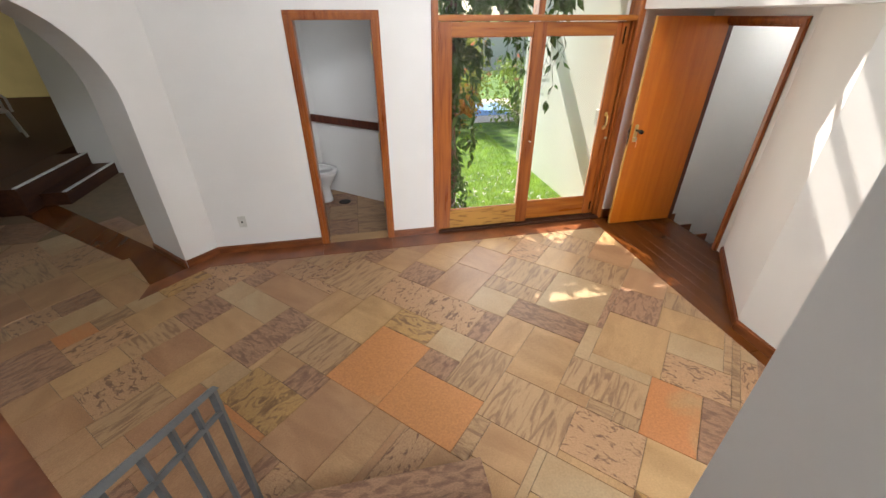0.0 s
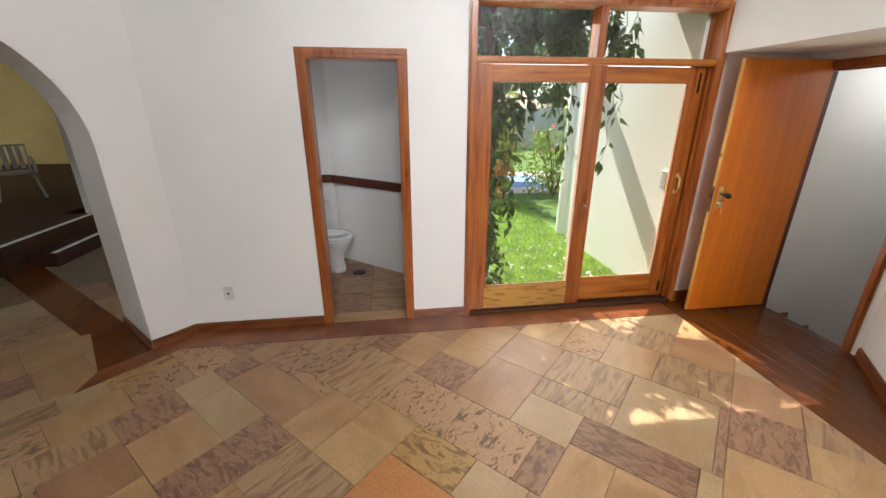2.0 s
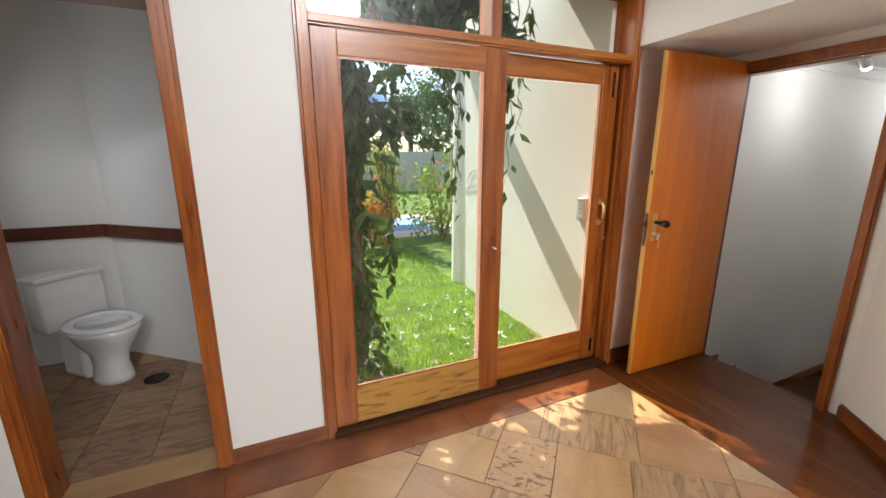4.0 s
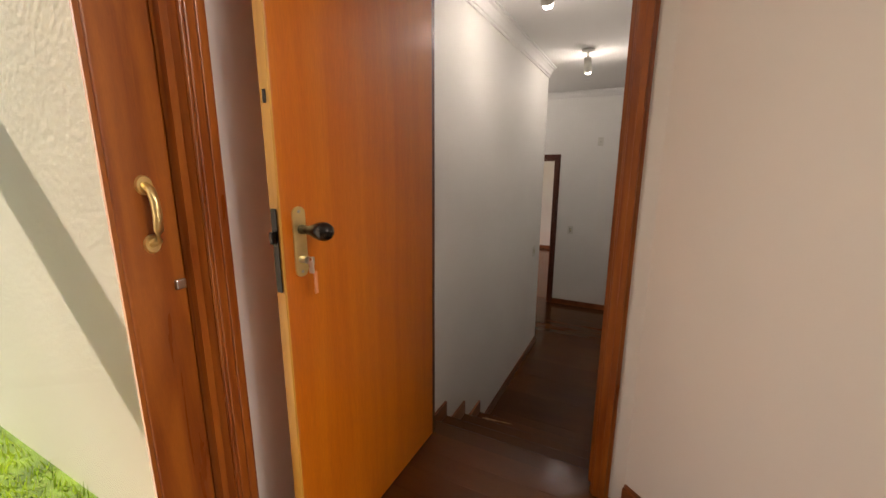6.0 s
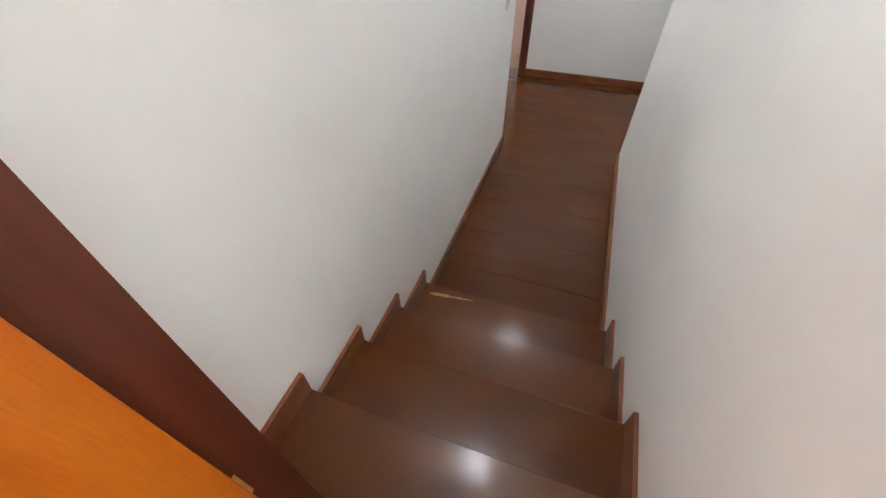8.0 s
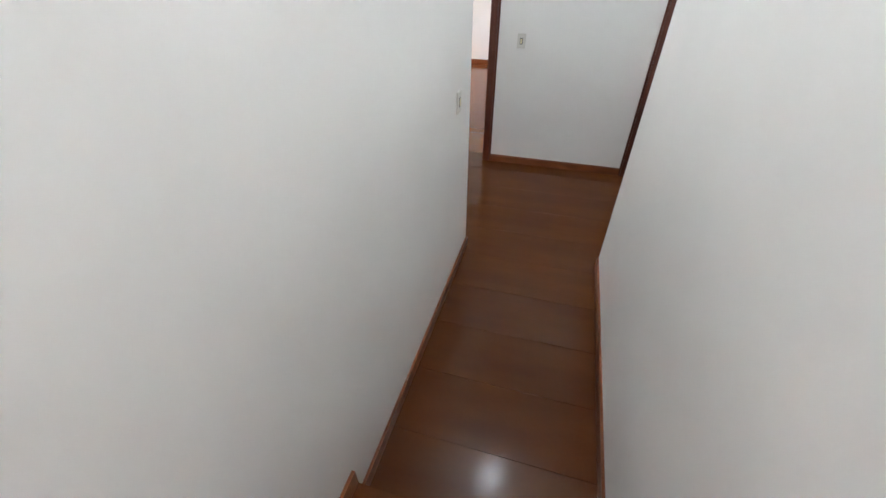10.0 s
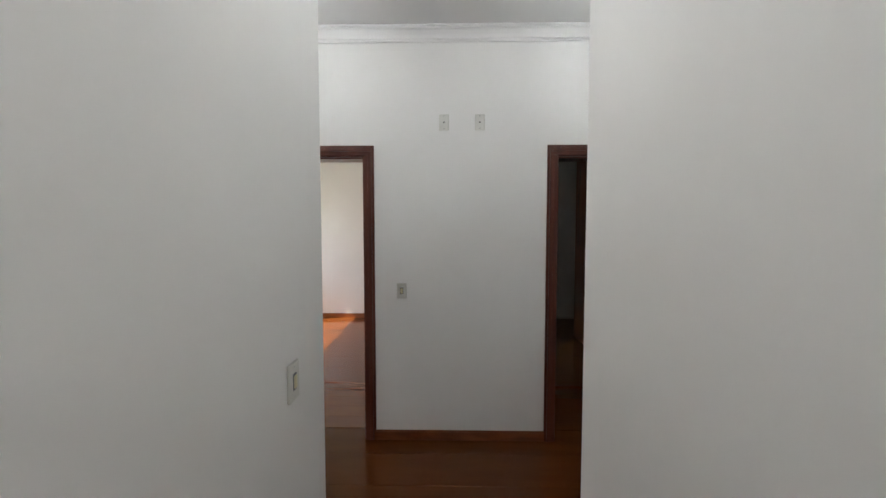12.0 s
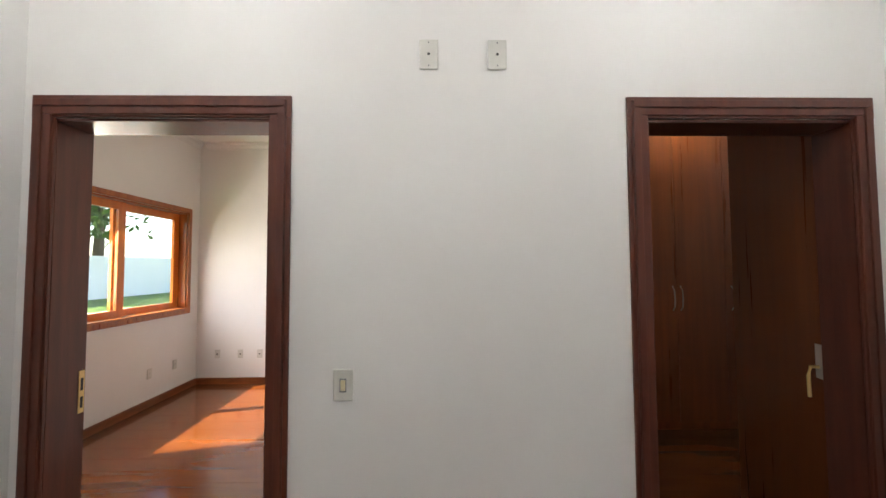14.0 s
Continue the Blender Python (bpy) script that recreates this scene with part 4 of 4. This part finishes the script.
def shrub(at, r, h, mat, seed, label, size=0.08, count=700, flowers=0, petal=PETAL):
    t = thing("shrub", at, label, "shrub")
    rn = random.Random(seed)
    bm = bmesh.new()
    for k in range(7):
        a = rn.uniform(0, 6.28)
        tube(bm, [at, (at[0] + 0.3 * r * math.cos(a), at[1] + 0.3 * r * math.sin(a), at[2] + h * 0.5), (at[0] + 0.7 * r * math.cos(a), at[1] + 0.7 * r * math.sin(a), at[2] + h * 0.85)], 0.02, 0.006, 5)
    part("stem", bm, BARK, t)
    bm = bmesh.new()
    leaf_cloud(bm, (at[0], at[1], at[2] + h * 0.55), (r, r, h * 0.55), count * 2, size * 1.1, seed, 0.1)
    leaf_part("crown", bm, mat, t)
    if flowers:
        bm = bmesh.new()
        for _ in range(flowers):
            p = Vector((at[0] + rn.gauss(0, r * 0.5), at[1] + rn.gauss(0, r * 0.5) - 0.2, at[2] + h * rn.uniform(0.5, 1.05)))
            for _ in range(7):
                leaf_at(bm, p, 0.07, rn, 0)
        leaf_part("blossom", bm, petal, t)
    return t


LEAF_Y = material("yellow_green_leaf", (0.46, 0.46, 0.07), 0.45, dark=(0.26, 0.33, 0.05), scale=4, bump=0.05, translucent=0.45)
shrub((2.50, 9.15, -0.07), 0.42, 1.95, LEAF_Y, 21, "tall yellow-green garden shrub with pink blossoms", 0.10, 900, 16)
shrub((2.15, 8.95, -0.07), 0.40, 0.95, LEAF_O, 23, "low garden shrub, its orange partly standing in for a glass reflection", 0.09, 500)
shrub((1.5, 9.35, -0.07), 0.65, 0.95, LEAF_Y, 22, "bright yellow-green garden shrub with pink flowers", 0.09, 900, 8)
shrub((0.2, 9.4, -0.07), 0.9, 1.3, LEAF_L, 24, "green rounded garden shrub", 0.09, 1200, 4)
shrub((3.6, 9.2, -0.07), 0.8, 1.4, LEAF_L, 25, "dark green garden shrub", 0.09, 1000, 6)
shrub((-1.2, 9.5, -0.07), 1.0, 1.6, LEAF_L, 26, "dark green garden shrub", 0.10, 1200)
shrub((5.4, 11.0, -0.07), 1.2, 1.8, LEAF_L, 27, "green garden shrub beyond the wall", 0.10, 1200)
shrub((-3.2, 10.5, -0.07), 1.2, 1.8, LEAF_L, 28, "light green garden shrub", 0.10, 1200)


def tree(at, h, r, seed, label):
    t = thing("tree", at, label, "tree")
    rn = random.Random(seed)
    bm = bmesh.new()
    tube(bm, [at, (at[0] + 0.1, at[1], at[2] + h * 0.35), (at[0], at[1] + 0.1, at[2] + h * 0.6)], 0.2, 0.1)
    for k in range(6):
        a = k * 1.05 + rn.uniform(-0.3, 0.3)
        tube(bm, [(at[0], at[1] + 0.05, at[2] + h * 0.4), (at[0] + r * 0.4 * math.cos(a), at[1] + r * 0.4 * math.sin(a), at[2] + h * 0.65), (at[0] + r * 0.8 * math.cos(a), at[1] + r * 0.8 * math.sin(a), at[2] + h * 0.8)], 0.07, 0.02, 6)
    part("trunk", bm, BARK, t)
    bm = bmesh.new()
    leaf_cloud(bm, (at[0], at[1], at[2] + h * 0.68), (r, r, h * 0.36), 4200, 0.30, seed, 0.1)
    leaf_part("crown", bm, LEAF, t)
    return t


for i, (x, y, h, r) in enumerate(((-4, 24, 6, 3.2), (2.5, 27, 7, 3.5), (8, 24, 6, 3.0), (13, 28, 8, 4), (-10, 26, 7, 3.5), (19, 22, 6, 3), (16.5, 14.5, 5, 2.6), (21, 16, 6, 3))):
    tree((x, y, -0.07), h, r, 40 + i, "broad green tree beyond the garden")
setting("backdrop_wall", boxes([(-25, 14.0, 19.5, 19.7, -0.3, 1.7)]), FAR, "grey far boundary wall", "wall")
bm = boxes([(14.0, 40, 13.0, 13.3, -1.5, 1.1)])
setting("backdrop_side_wall", bm, PLASTER, "pale sunlit wall beyond the bedroom window", "wall")
par = thing("parasol", (2.5, 12.0, -0.055), "large blue canvas garden parasol on a pole", "parasol")
part("canopy", lathe(bmesh.new(), [(1.05, 0.0), (1.03, 0.04), (0.7, 0.30), (0.3, 0.62), (0.03, 0.8)], (2.5, 12.0, 2.62), 8), BLUE, par)
bm = lathe(bmesh.new(), [(1.055, -0.13), (1.06, -0.001), (1.04, -0.001), (1.035, -0.13)], (2.5, 12.0, 2.62), 8)
part("valance", bm, BLUE_LIT, par, "hanging valance, its blue brightened for sunlight through it")
part("pole", tube(bmesh.new(), [(2.5, 12.0, -0.055), (2.5, 12.0, 3.4)], 0.028), STEEL, par)
pool = setting("water", prism(bmesh.new(), [(-3, 10.3), (4.0, 10.3), (4.0, 11.9), (-3, 11.9)], -0.054, -0.048), BLUE, "blue swimming pool cover", "pool")

# grass blades near the house, and pale petals on it
rnd = random.Random(9)
verts, faces = [], []
for _ in range(34000):
    x, y = rnd.uniform(-0.8, 2.68), 4.62 + 4.0 * rnd.random() ** 1.5
    if y < 4.85 and rnd.random() < 0.7:
        continue
    a, h = rnd.uniform(0, 6.28), rnd.uniform(0.02, 0.065)
    dx, dy = 0.004 * math.cos(a), 0.004 * math.sin(a)
    lx, ly = rnd.gauss(0, 0.02), rnd.gauss(0, 0.02)
    i = len(verts)
    verts += [(x - dx, y - dy, -0.072), (x + dx, y + dy, -0.072), (x + lx, y + ly, -0.07 + h)]
    faces.append((i, i + 1, i + 2))
me = bpy.data.meshes.new("grass")
me.from_pydata(verts, [], faces)
me.materials.append(BLADE)
tagged(new("grass", me), "short bright green lawn grass", "grass", "", "stuff")
bm = bmesh.new()
for _ in range(110):
    p = Vector((rnd.uniform(0.7, 2.6), rnd.uniform(4.6, 6.2), -0.03))
    for _ in range(2):
        leaf_at(bm, p, rnd.uniform(0.03, 0.07), rnd, -0.6)
me = bpy.data.meshes.new("fallen_petals")
bm.to_mesh(me)
bm.free()
me.materials.append(PALE)
tagged(new("fallen_petals", me), "pale fallen petals on the grass", "petals", "", "stuff")

# ---- lounge past the arch ----
ls = thing("lounge_steps", (-4.0, 6.4, 0), "dark wooden lounge steps, their lit edges painted as white strips", "steps")
part("step", boxes([(-4.02, -3.72, 6.02, 7.245, 0.0, 0.165)]), DARKST, ls)
# each white strip paints the light caught at a riser's top
part("nosing", boxes([(-3.76, -3.715, 6.02, 7.245, 0.166, 0.178)]), LIT_EDGE, ls, "white strip painted for the lit riser top")
part("step", boxes([(-4.45, -4.021, 5.75, 7.245, 0.0, 0.335)]), DARKST, ls)
part("nosing", boxes([(-4.06, -4.015, 5.75, 7.245, 0.336, 0.348)]), LIT_EDGE, ls, "white strip painted for the lit riser top")
setting("floor_lounge", boxes([(-12.0, -4.451, 5.75, 12.99, 0.0, 0.336)]), DARKST, "raised dark lounge floor", "floor")


def chair(at, turn):
    c = thing("chair", at, "white plastic garden chair", "chair", "lounge chairs", turn=turn)
    local_part("seat", box(bmesh.new(), -0.22, 0.22, -0.22, 0.22, 0.40, 0.43, 0.01), CHAIRM, c)
    for x, y in ((-0.2, -0.2), (0.2, -0.2), (-0.2, 0.2), (0.2, 0.2)):
        local_part("leg", tube(bmesh.new(), [(x, y, 0.41), (x * 1.35, y * 1.35, 0.0)], 0.022), CHAIRM, c)
    bm = tube(bmesh.new(), [(-0.2, 0.2, 0.42), (-0.22, 0.30, 0.82), (0.22, 0.30, 0.82), (0.2, 0.2, 0.42)], 0.022)
    local_part("back_frame", bm, CHAIRM, c)
    for k in range(4):
        local_part("slat", box(bmesh.new(), -0.17 + 0.09 * k, -0.11 + 0.09 * k, 0.24, 0.27, 0.45, 0.80), CHAIRM, c)
    for s in (-1, 1):
        local_part("arm", tube(bmesh.new(), [(s * 0.25, 0.26, 0.62), (s * 0.25, -0.2, 0.62), (s * 0.25, -0.24, 0.41)], 0.02), CHAIRM, c)
    return c


c0 = chair((-5.9, 8.5, 0.337), 40)
copy_thing(c0, pose(-6.9, 8.6, 0.337, 0, 0, 200))
wb = thing("wall_box", (-7.2, 12.99, 1.4), "dark and white electronics unit on the yellow wall", "equipment")
part("body", box(bmesh.new(), -6.6, -6.2, 12.7, 12.995, 1.25, 1.75, 0.01), BLACKM, wb)
part("front", box(bmesh.new(), -6.55, -6.4, 12.69, 12.699, 1.3, 1.7), PLASTIC, wb)

# ---- toilet room ----
wc = thing("toilet", (-0.60, 5.60, 0), "white ceramic toilet with a low cistern", "toilet", turn=48)
local_part("bowl", lathe(bmesh.new(), [(0.11, 0.0), (0.105, 0.03), (0.09, 0.12), (0.10, 0.2), (0.155, 0.30), (0.185, 0.37), (0.19, 0.40), (0.15, 0.405), (0.12, 0.36), (0.06, 0.30)], (0, -0.12, 0), 28, 1.0, 1.28), CERAMIC, wc, "", True)
local_part("seat", lathe(bmesh.new(), [(0.195, 0.406), (0.20, 0.415), (0.195, 0.425), (0.14, 0.427), (0.13, 0.415), (0.135, 0.4065)], (0, -0.12, 0), 28, 1.0, 1.28), CERAMIC, wc, "white seat", True)
local_part("cistern", box(bmesh.new(), -0.19, 0.19, 0.12, 0.29, 0.36, 0.70, 0.02), CERAMIC, wc, "", True)
local_part("cistern_lid", box(bmesh.new(), -0.20, 0.20, 0.11, 0.295, 0.701, 0.735, 0.01), CERAMIC, wc)
local_part("foot", box(bmesh.new(), -0.09, 0.09, 0.0, 0.25, 0.0, 0.36, 0.03), CERAMIC, wc)
setting("trim_toilet_rail", prism(bmesh.new(), [(-0.52, 5.912), (0.60, 4.972), (0.588, 4.955), (-0.526, 5.888)], 0.93, 1.02), TRIM, "dark wooden dado rail", "dado rail")
setting("trim_toilet_rail_b", boxes([(-1.10, -0.525, 5.899, 5.919, 0.93, 1.02)]), TRIM, "dark wooden dado rail", "dado rail")
dr = thing("floor_drain", (-0.24, 5.38, 0.0), "dark round floor drain grate", "drain")
part("grate", lathe(bmesh.new(), [(0.075, 0.0005), (0.075, 0.004), (0.06, 0.006), (0.01, 0.006)], (-0.24, 5.38, 0.0)), BLACKM, dr)

# ---- wardrobe ----
wr = thing("wardrobe", (10.9, 1.15, LOW), "tall dark red-brown veneered wardrobe", "wardrobe")
part("body", boxes([(10.622, 11.2, 0.36, 1.96, LOW, 2.5)]), WARD, wr)
for y0, y1, hy in ((1.46, 1.955, 1.50), (0.96, 1.456, 1.42), (0.46, 0.956, 0.9)):
    dd = part("wardrobe_door", box(bmesh.new(), 10.60, 10.621, y0, y1, LOW + 0.08, 2.45, 0.002), WARD, wr)
    part("door_handle", tube(bmesh.new(), [(10.60, hy, 0.30), (10.565, hy, 0.34), (10.56, hy, 0.42), (10.565, hy, 0.50), (10.60, hy, 0.54)], 0.006, sides=6), STEEL, dd, "bowed steel handle", True)


# ---- switches and sockets ----
def plate_at(name, m, label, style):
    """A wall plate in its own axes: x across, z up, y out of the wall."""
    t = thing(name, (0, 0, 0), label, "switch" if "switch" in name else "socket")
    t.matrix_world = m
    bpy.context.view_layer.update()
    local_part("plate", box(bmesh.new(), -0.037, 0.037, 0.0005, 0.010, -0.059, 0.059, 0.003), PLASTIC, t)
    for z in (-0.046, 0.046):
        local_part("screw", tube(bmesh.new(), [(0, 0.0095, z), (0, 0.0115, z)], 0.003), GREYM if style != "rocker" else STEEL, t)
    if style == "rocker":
        local_part("rocker_frame", box(bmesh.new(), -0.013, 0.013, 0.0095, 0.0115, -0.026, 0.026, 0.001), GREYM, t)
        local_part("rocker", box(bmesh.new(), -0.009, 0.009, 0.010, 0.016, -0.02, 0.02, 0.003), CREAM, t, "yellowed rocker")
    elif style == "hole":
        local_part("hole", tube(bmesh.new(), [(0, 0.0095, 0), (0, 0.0112, 0)], 0.006, sides=10), HOLE, t)
    else:
        local_part("socket_face", tube(bmesh.new(), [(0, 0.0095, 0), (0, 0.0125, 0)], 0.020, sides=16), PLASTIC, t)
        local_part("hole", tube(bmesh.new(), [(0, 0.0125, 0), (0, 0.0132, 0)], 0.011, sides=12), HOLE, t)
    return t


def onto_east(x, y, z):
    return axes((x, y, z), (0, -1, 0), (-1, 0, 0))


plate_at("blank_plate", onto_east(8.21, 3.898, 1.58), "white wall plate with a centre hole", "hole")
plate_at("blank_plate", onto_east(8.21, 3.628, 1.58), "cream wall plate with a centre hole", "hole")
plate_at("light_switch", onto_east(8.21, 4.224, 0.303), "white single light switch between the doors", "rocker")
plate_at("light_switch", axes((6.37, 4.33, 0.32), (1, 0, 0), (0, -1, 0)), "white light switch with a yellowed rocker", "rocker")
plate_at("wall_socket", axes((-1.185, 4.30, 0.335), (1, 0, 0), (0, -1, 0)), "white wall socket above the skirting", "socket")
plate_at("wall_socket", axes((2.76, 1.75, 0.35), (0, -1, 0), (-1, 0, 0)), "white wall socket on the sunlit wall", "socket")
wire = thing("loose_wire", (2.69, 6.2, 1.2), "thin dark wire looped on the garden wall", "wire")
part("strand", tube(bmesh.new(), [(2.695, 6.0, 1.75), (2.69, 5.97, 1.45), (2.685, 6.15, 1.2), (2.69, 6.5, 1.12), (2.69, 6.35, 1.32), (2.69, 6.05, 1.38)], 0.004, sides=5), GREYM, wire)
for x in (11.45, 11.9):
    plate_at("wall_socket", axes((x, 7.25, -0.49), (1, 0, 0), (0, -1, 0)), "small white bedroom wall socket", "hole")
for y in (6.95, 6.63, 6.36):
    plate_at("wall_socket", onto_east(12.36, y, -0.46), "small white bedroom wall socket", "socket")


# ---- ceiling spotlights ----
for eye, target, watts in LAMPS:
    t = thing("ceiling_spotlight", eye, "white ceiling spotlight with a lit bulb", "spotlight", "corridor spotlights")
    x, y, z = eye
    d = (Vector(target) - Vector((x, y, z - 0.10))).normalized()
    part("base", lathe(bmesh.new(), [(0.055, -0.001), (0.055, -0.012), (0.03, -0.02)], eye, 20), PLASTIC, t, "", True)
    part("stem", tube(bmesh.new(), [(x, y, z - 0.018), (x, y, z - 0.09)], 0.008), PLASTIC, t)
    e = Vector((x, y, z - 0.09))
    part("head", tube(bmesh.new(), [e - d * 0.02, e + d * 0.03, e + d * 0.10], 0.03, 0.038, 16), PLASTIC, t, "", True)
    part("bulb", tube(bmesh.new(), [e + d * 0.1005, e + d * 0.125], 0.034, 0.022, 16), BULB, t, "glowing bulb", True)
    bulb_light("spotlight_glow", e + d * 0.165, watts)

# ---- paving stones of the hall, laid at an angle ----
ANG = radians(45.35)
CELL = 0.05
CA, SA = math.cos(ANG), math.sin(ANG)
rnd = random.Random(17)


def clip(poly, a, b, c):
    """The part of a polygon where a*x + b*y <= c."""
    out = []
    for i, p in enumerate(poly):
        q = poly[(i + 1) % len(poly)]
        dp, dq = a * p[0] + b * p[1] - c, a * q[0] + b * q[1] - c
        if dp <= 0:
            out.append(p)
        if dp * dq < 0:
            s = dp / (dp - dq)
            out.append((p[0] + s * (q[0] - p[0]), p[1] + s * (q[1] - p[1])))
    return out


used = set()
# stones that can be told apart: column, row, columns, rows, kind
MIDDLE = [(30, 30, 12, 8, 1), (30, 19, 8, 11, 1), (42, 25, 4, 6, 5), (42, 31, 5, 7, 6), (47, 27, 7, 8, 4), (47, 24, 7, 3, 3), (48, 36, 6, 10, 4),
          (55, 31, 9, 8, 0), (37, 39, 10, 7, 0), (37, 46, 8, 5, 0), (45, 46, 10, 10, 2), (37, 52, 6, 13, 0), (32, 55, 4, 9, 5), (25, 55, 7, 8, 0),
          (25, 50, 12, 5, 3), (27, 39, 3, 4, 3), (20, 39, 6, 9, 6), (30, 39, 7, 10, 2), (19, 30, 11, 8, 0)]
SUNNY = [(39, 19, 7, 6, 2), (38, 25, 3, 4, 3), (47, 19, 8, 5, 0), (45, 12, 9, 7, 0), (55, 12, 5, 12, 3), (54, 24, 6, 6, 5), (60, 21, 4, 10, 2), (60, 11, 12, 10, 5),
         (64, 21, 8, 10, 2), (54, 2, 11, 8, 0), (52, 2, 2, 8, 5), (52, 10, 8, 2, 5), (46, 2, 6, 9, 2), (54, -7, 6, 8, 4), (60, -6, 5, 7, 5),
         (36, 10, 8, 8, 2), (37, 1, 7, 8, 4), (44, -4, 10, 6, 1)]
pieces = []
for i, j, w, h, k in MIDDLE + SUNNY:
    used.update((i + a, j + b) for a in range(w) for b in range(h))
for i, j, w, h, k in MIDDLE + SUNNY:
    # a stone takes in a gap one cell wide that lies between it and the next
    for dx, dy in ((1, 0), (-1, 0), (0, 1), (0, -1)):
        if dx:
            side = [(i + w if dx > 0 else i - 1, j + b) for b in range(h)]
        else:
            side = [(i + a, j + h if dy > 0 else j - 1) for a in range(w)]
        past = sum((a + dx, b + dy) in used for a, b in side)
        if not any(c in used for c in side) and past * 2 >= len(side):
            used.update(side)
            i, j, w, h = i - (dx < 0), j - (dy < 0), w + abs(dx), h + abs(dy)
    pieces.append((i, j, w, h, k))


def stone_fit(i, j, h):
    """How well a stone h rows high, begun at a cell, fills the free cells beside it."""
    w = 0
    while w < 12 and not any((i + w, j + b) in used for b in range(h)):
        w += 1
    if w == 12:
        w = rnd.choice((5, 6, 7, 8, 8))
    return (min(w, h, 6) * 12 + min(w * h, 64) + rnd.uniform(0, 34), w, h)


for i in range(-110, 110):
    for j in range(-110, 110):
        if (i, j) in used:
            continue
        x, y = i * CELL * CA - j * CELL * SA, i * CELL * SA + j * CELL * CA
        if not (-5.2 < x < 3.4 and -1.6 < y < 5.0):
            continue
        run = 1
        while run < 17 and (i, j + run) not in used:
            run += 1
        best = (-1, 1, 1)
        for h in range(1, min(run, 11)):
            if 0 < run - h < 4 and run < 16:
                continue
            best = max(best, stone_fit(i, j, h))
        if run < 11:
            best = max(best, stone_fit(i, j, run))
        _, w, h = best
        used.update((i + a, j + b) for a in range(w) for b in range(h))
        pieces.append((i, j, w, h, rnd.choices(range(7), (38, 3, 15, 12, 11, 17, 4))[0]))
# slivers join the stone that they lie along
for small in [q for q in pieces if min(q[2], q[3]) == 1]:
    i, j, w, h, k = small
    if small not in pieces:
        continue
    for n, q in enumerate(pieces):
        if (q[1], q[3]) == (j, h) and (q[0] + q[2] == i or i + w == q[0]):
            pieces[n] = (min(q[0], i), j, q[2] + w, h, q[4])
            pieces.remove(small)
            break
        if (q[0], q[2]) == (i, w) and (q[1] + q[3] == j or j + h == q[1]):
            pieces[n] = (i, min(q[1], j), w, q[3] + h, q[4])
            pieces.remove(small)
            break
for i, j, w, h, kind in pieces:
    g = 0.0016
    u0, u1, v0, v1 = i * CELL + g, (i + w) * CELL - g, j * CELL + g, (j + h) * CELL - g
    poly = [(u * CA - v * SA, u * SA + v * CA) for u, v in ((u0, v0), (u1, v0), (u1, v1), (u0, v1))]
    poly = clip(poly, 1, 0, EDGE_X - 0.002)
    poly = clip(poly, 0, 1, STRIP_Y - 0.002) if poly and min(p[0] for p in poly) > -1.9 else poly
    poly = clip(poly, 0, -1, 0.2) if poly else poly
    poly = clip(poly, -1, 0, 3.6) if poly else poly
    if len(poly) < 3:
        continue
    cx, cy = sum(p[0] for p in poly) / len(poly), sum(p[1] for p in poly) / len(poly)
    if cx < -1.5 and cy > 4.35 + 0.0 * cx and cx > -2.0:
        continue
    z = rnd.uniform(-0.0008, 0.0008)
    turn = rnd.choice((0, 90))
    back_turn = Matrix.Rotation(-ANG - radians(turn), 2)
    bm = bmesh.new()
    lo = [bm.verts.new((x - cx, y - cy, -0.006)) for x, y in poly]
    mi = [bm.verts.new((x - cx, y - cy, -0.002)) for x, y in poly]
    hi = [bm.verts.new(((x - cx) * 0.994, (y - cy) * 0.994, z)) for x, y in poly]
    k = len(poly)
    bm.faces.new(hi)
    for a, b in ((lo, mi), (mi, hi)):
        for q in range(k):
            bm.faces.new((a[q], a[(q + 1) % k], b[(q + 1) % k], b[q]))
    ob = mesh_object("paving_stone", bm, STONES[kind])
    ob.data.transform(back_turn.to_4x4())
    ob.matrix_world = pose(cx, cy, 0, 0, 0, math.degrees(ANG) + turn)
    ob.parent = floor
# stones in the toilet room
for i in range(5):
    for j in range(4):
        x0, y0 = -1.1 + i * 0.34, 4.46 + j * 0.40
        ob = part("paving_stone", box(bmesh.new(), x0 + 0.003, x0 + 0.337, y0 + 0.003, y0 + 0.397, -0.006, rnd.uniform(-0.001, 0.001)), rnd.choice((STONES[3], STONES[2])), floor)
# stones past the arch
for i in range(9):
    for j in range(8):
        x0, y0 = -6.8 + i * 0.62 + (j % 2) * 0.2, 3.3 + j * 0.55
        if x0 + y0 > 0.9 or y0 < 3.3 or (x0 - y0) > -6.6:
            continue
        part("paving_stone", box(bmesh.new(), x0 + 0.003, x0 + 0.61, y0 + 0.003, y0 + 0.545, -0.0065, -0.001), rnd.choice((STONES[3], STONES[0], STONES[2])), floor)
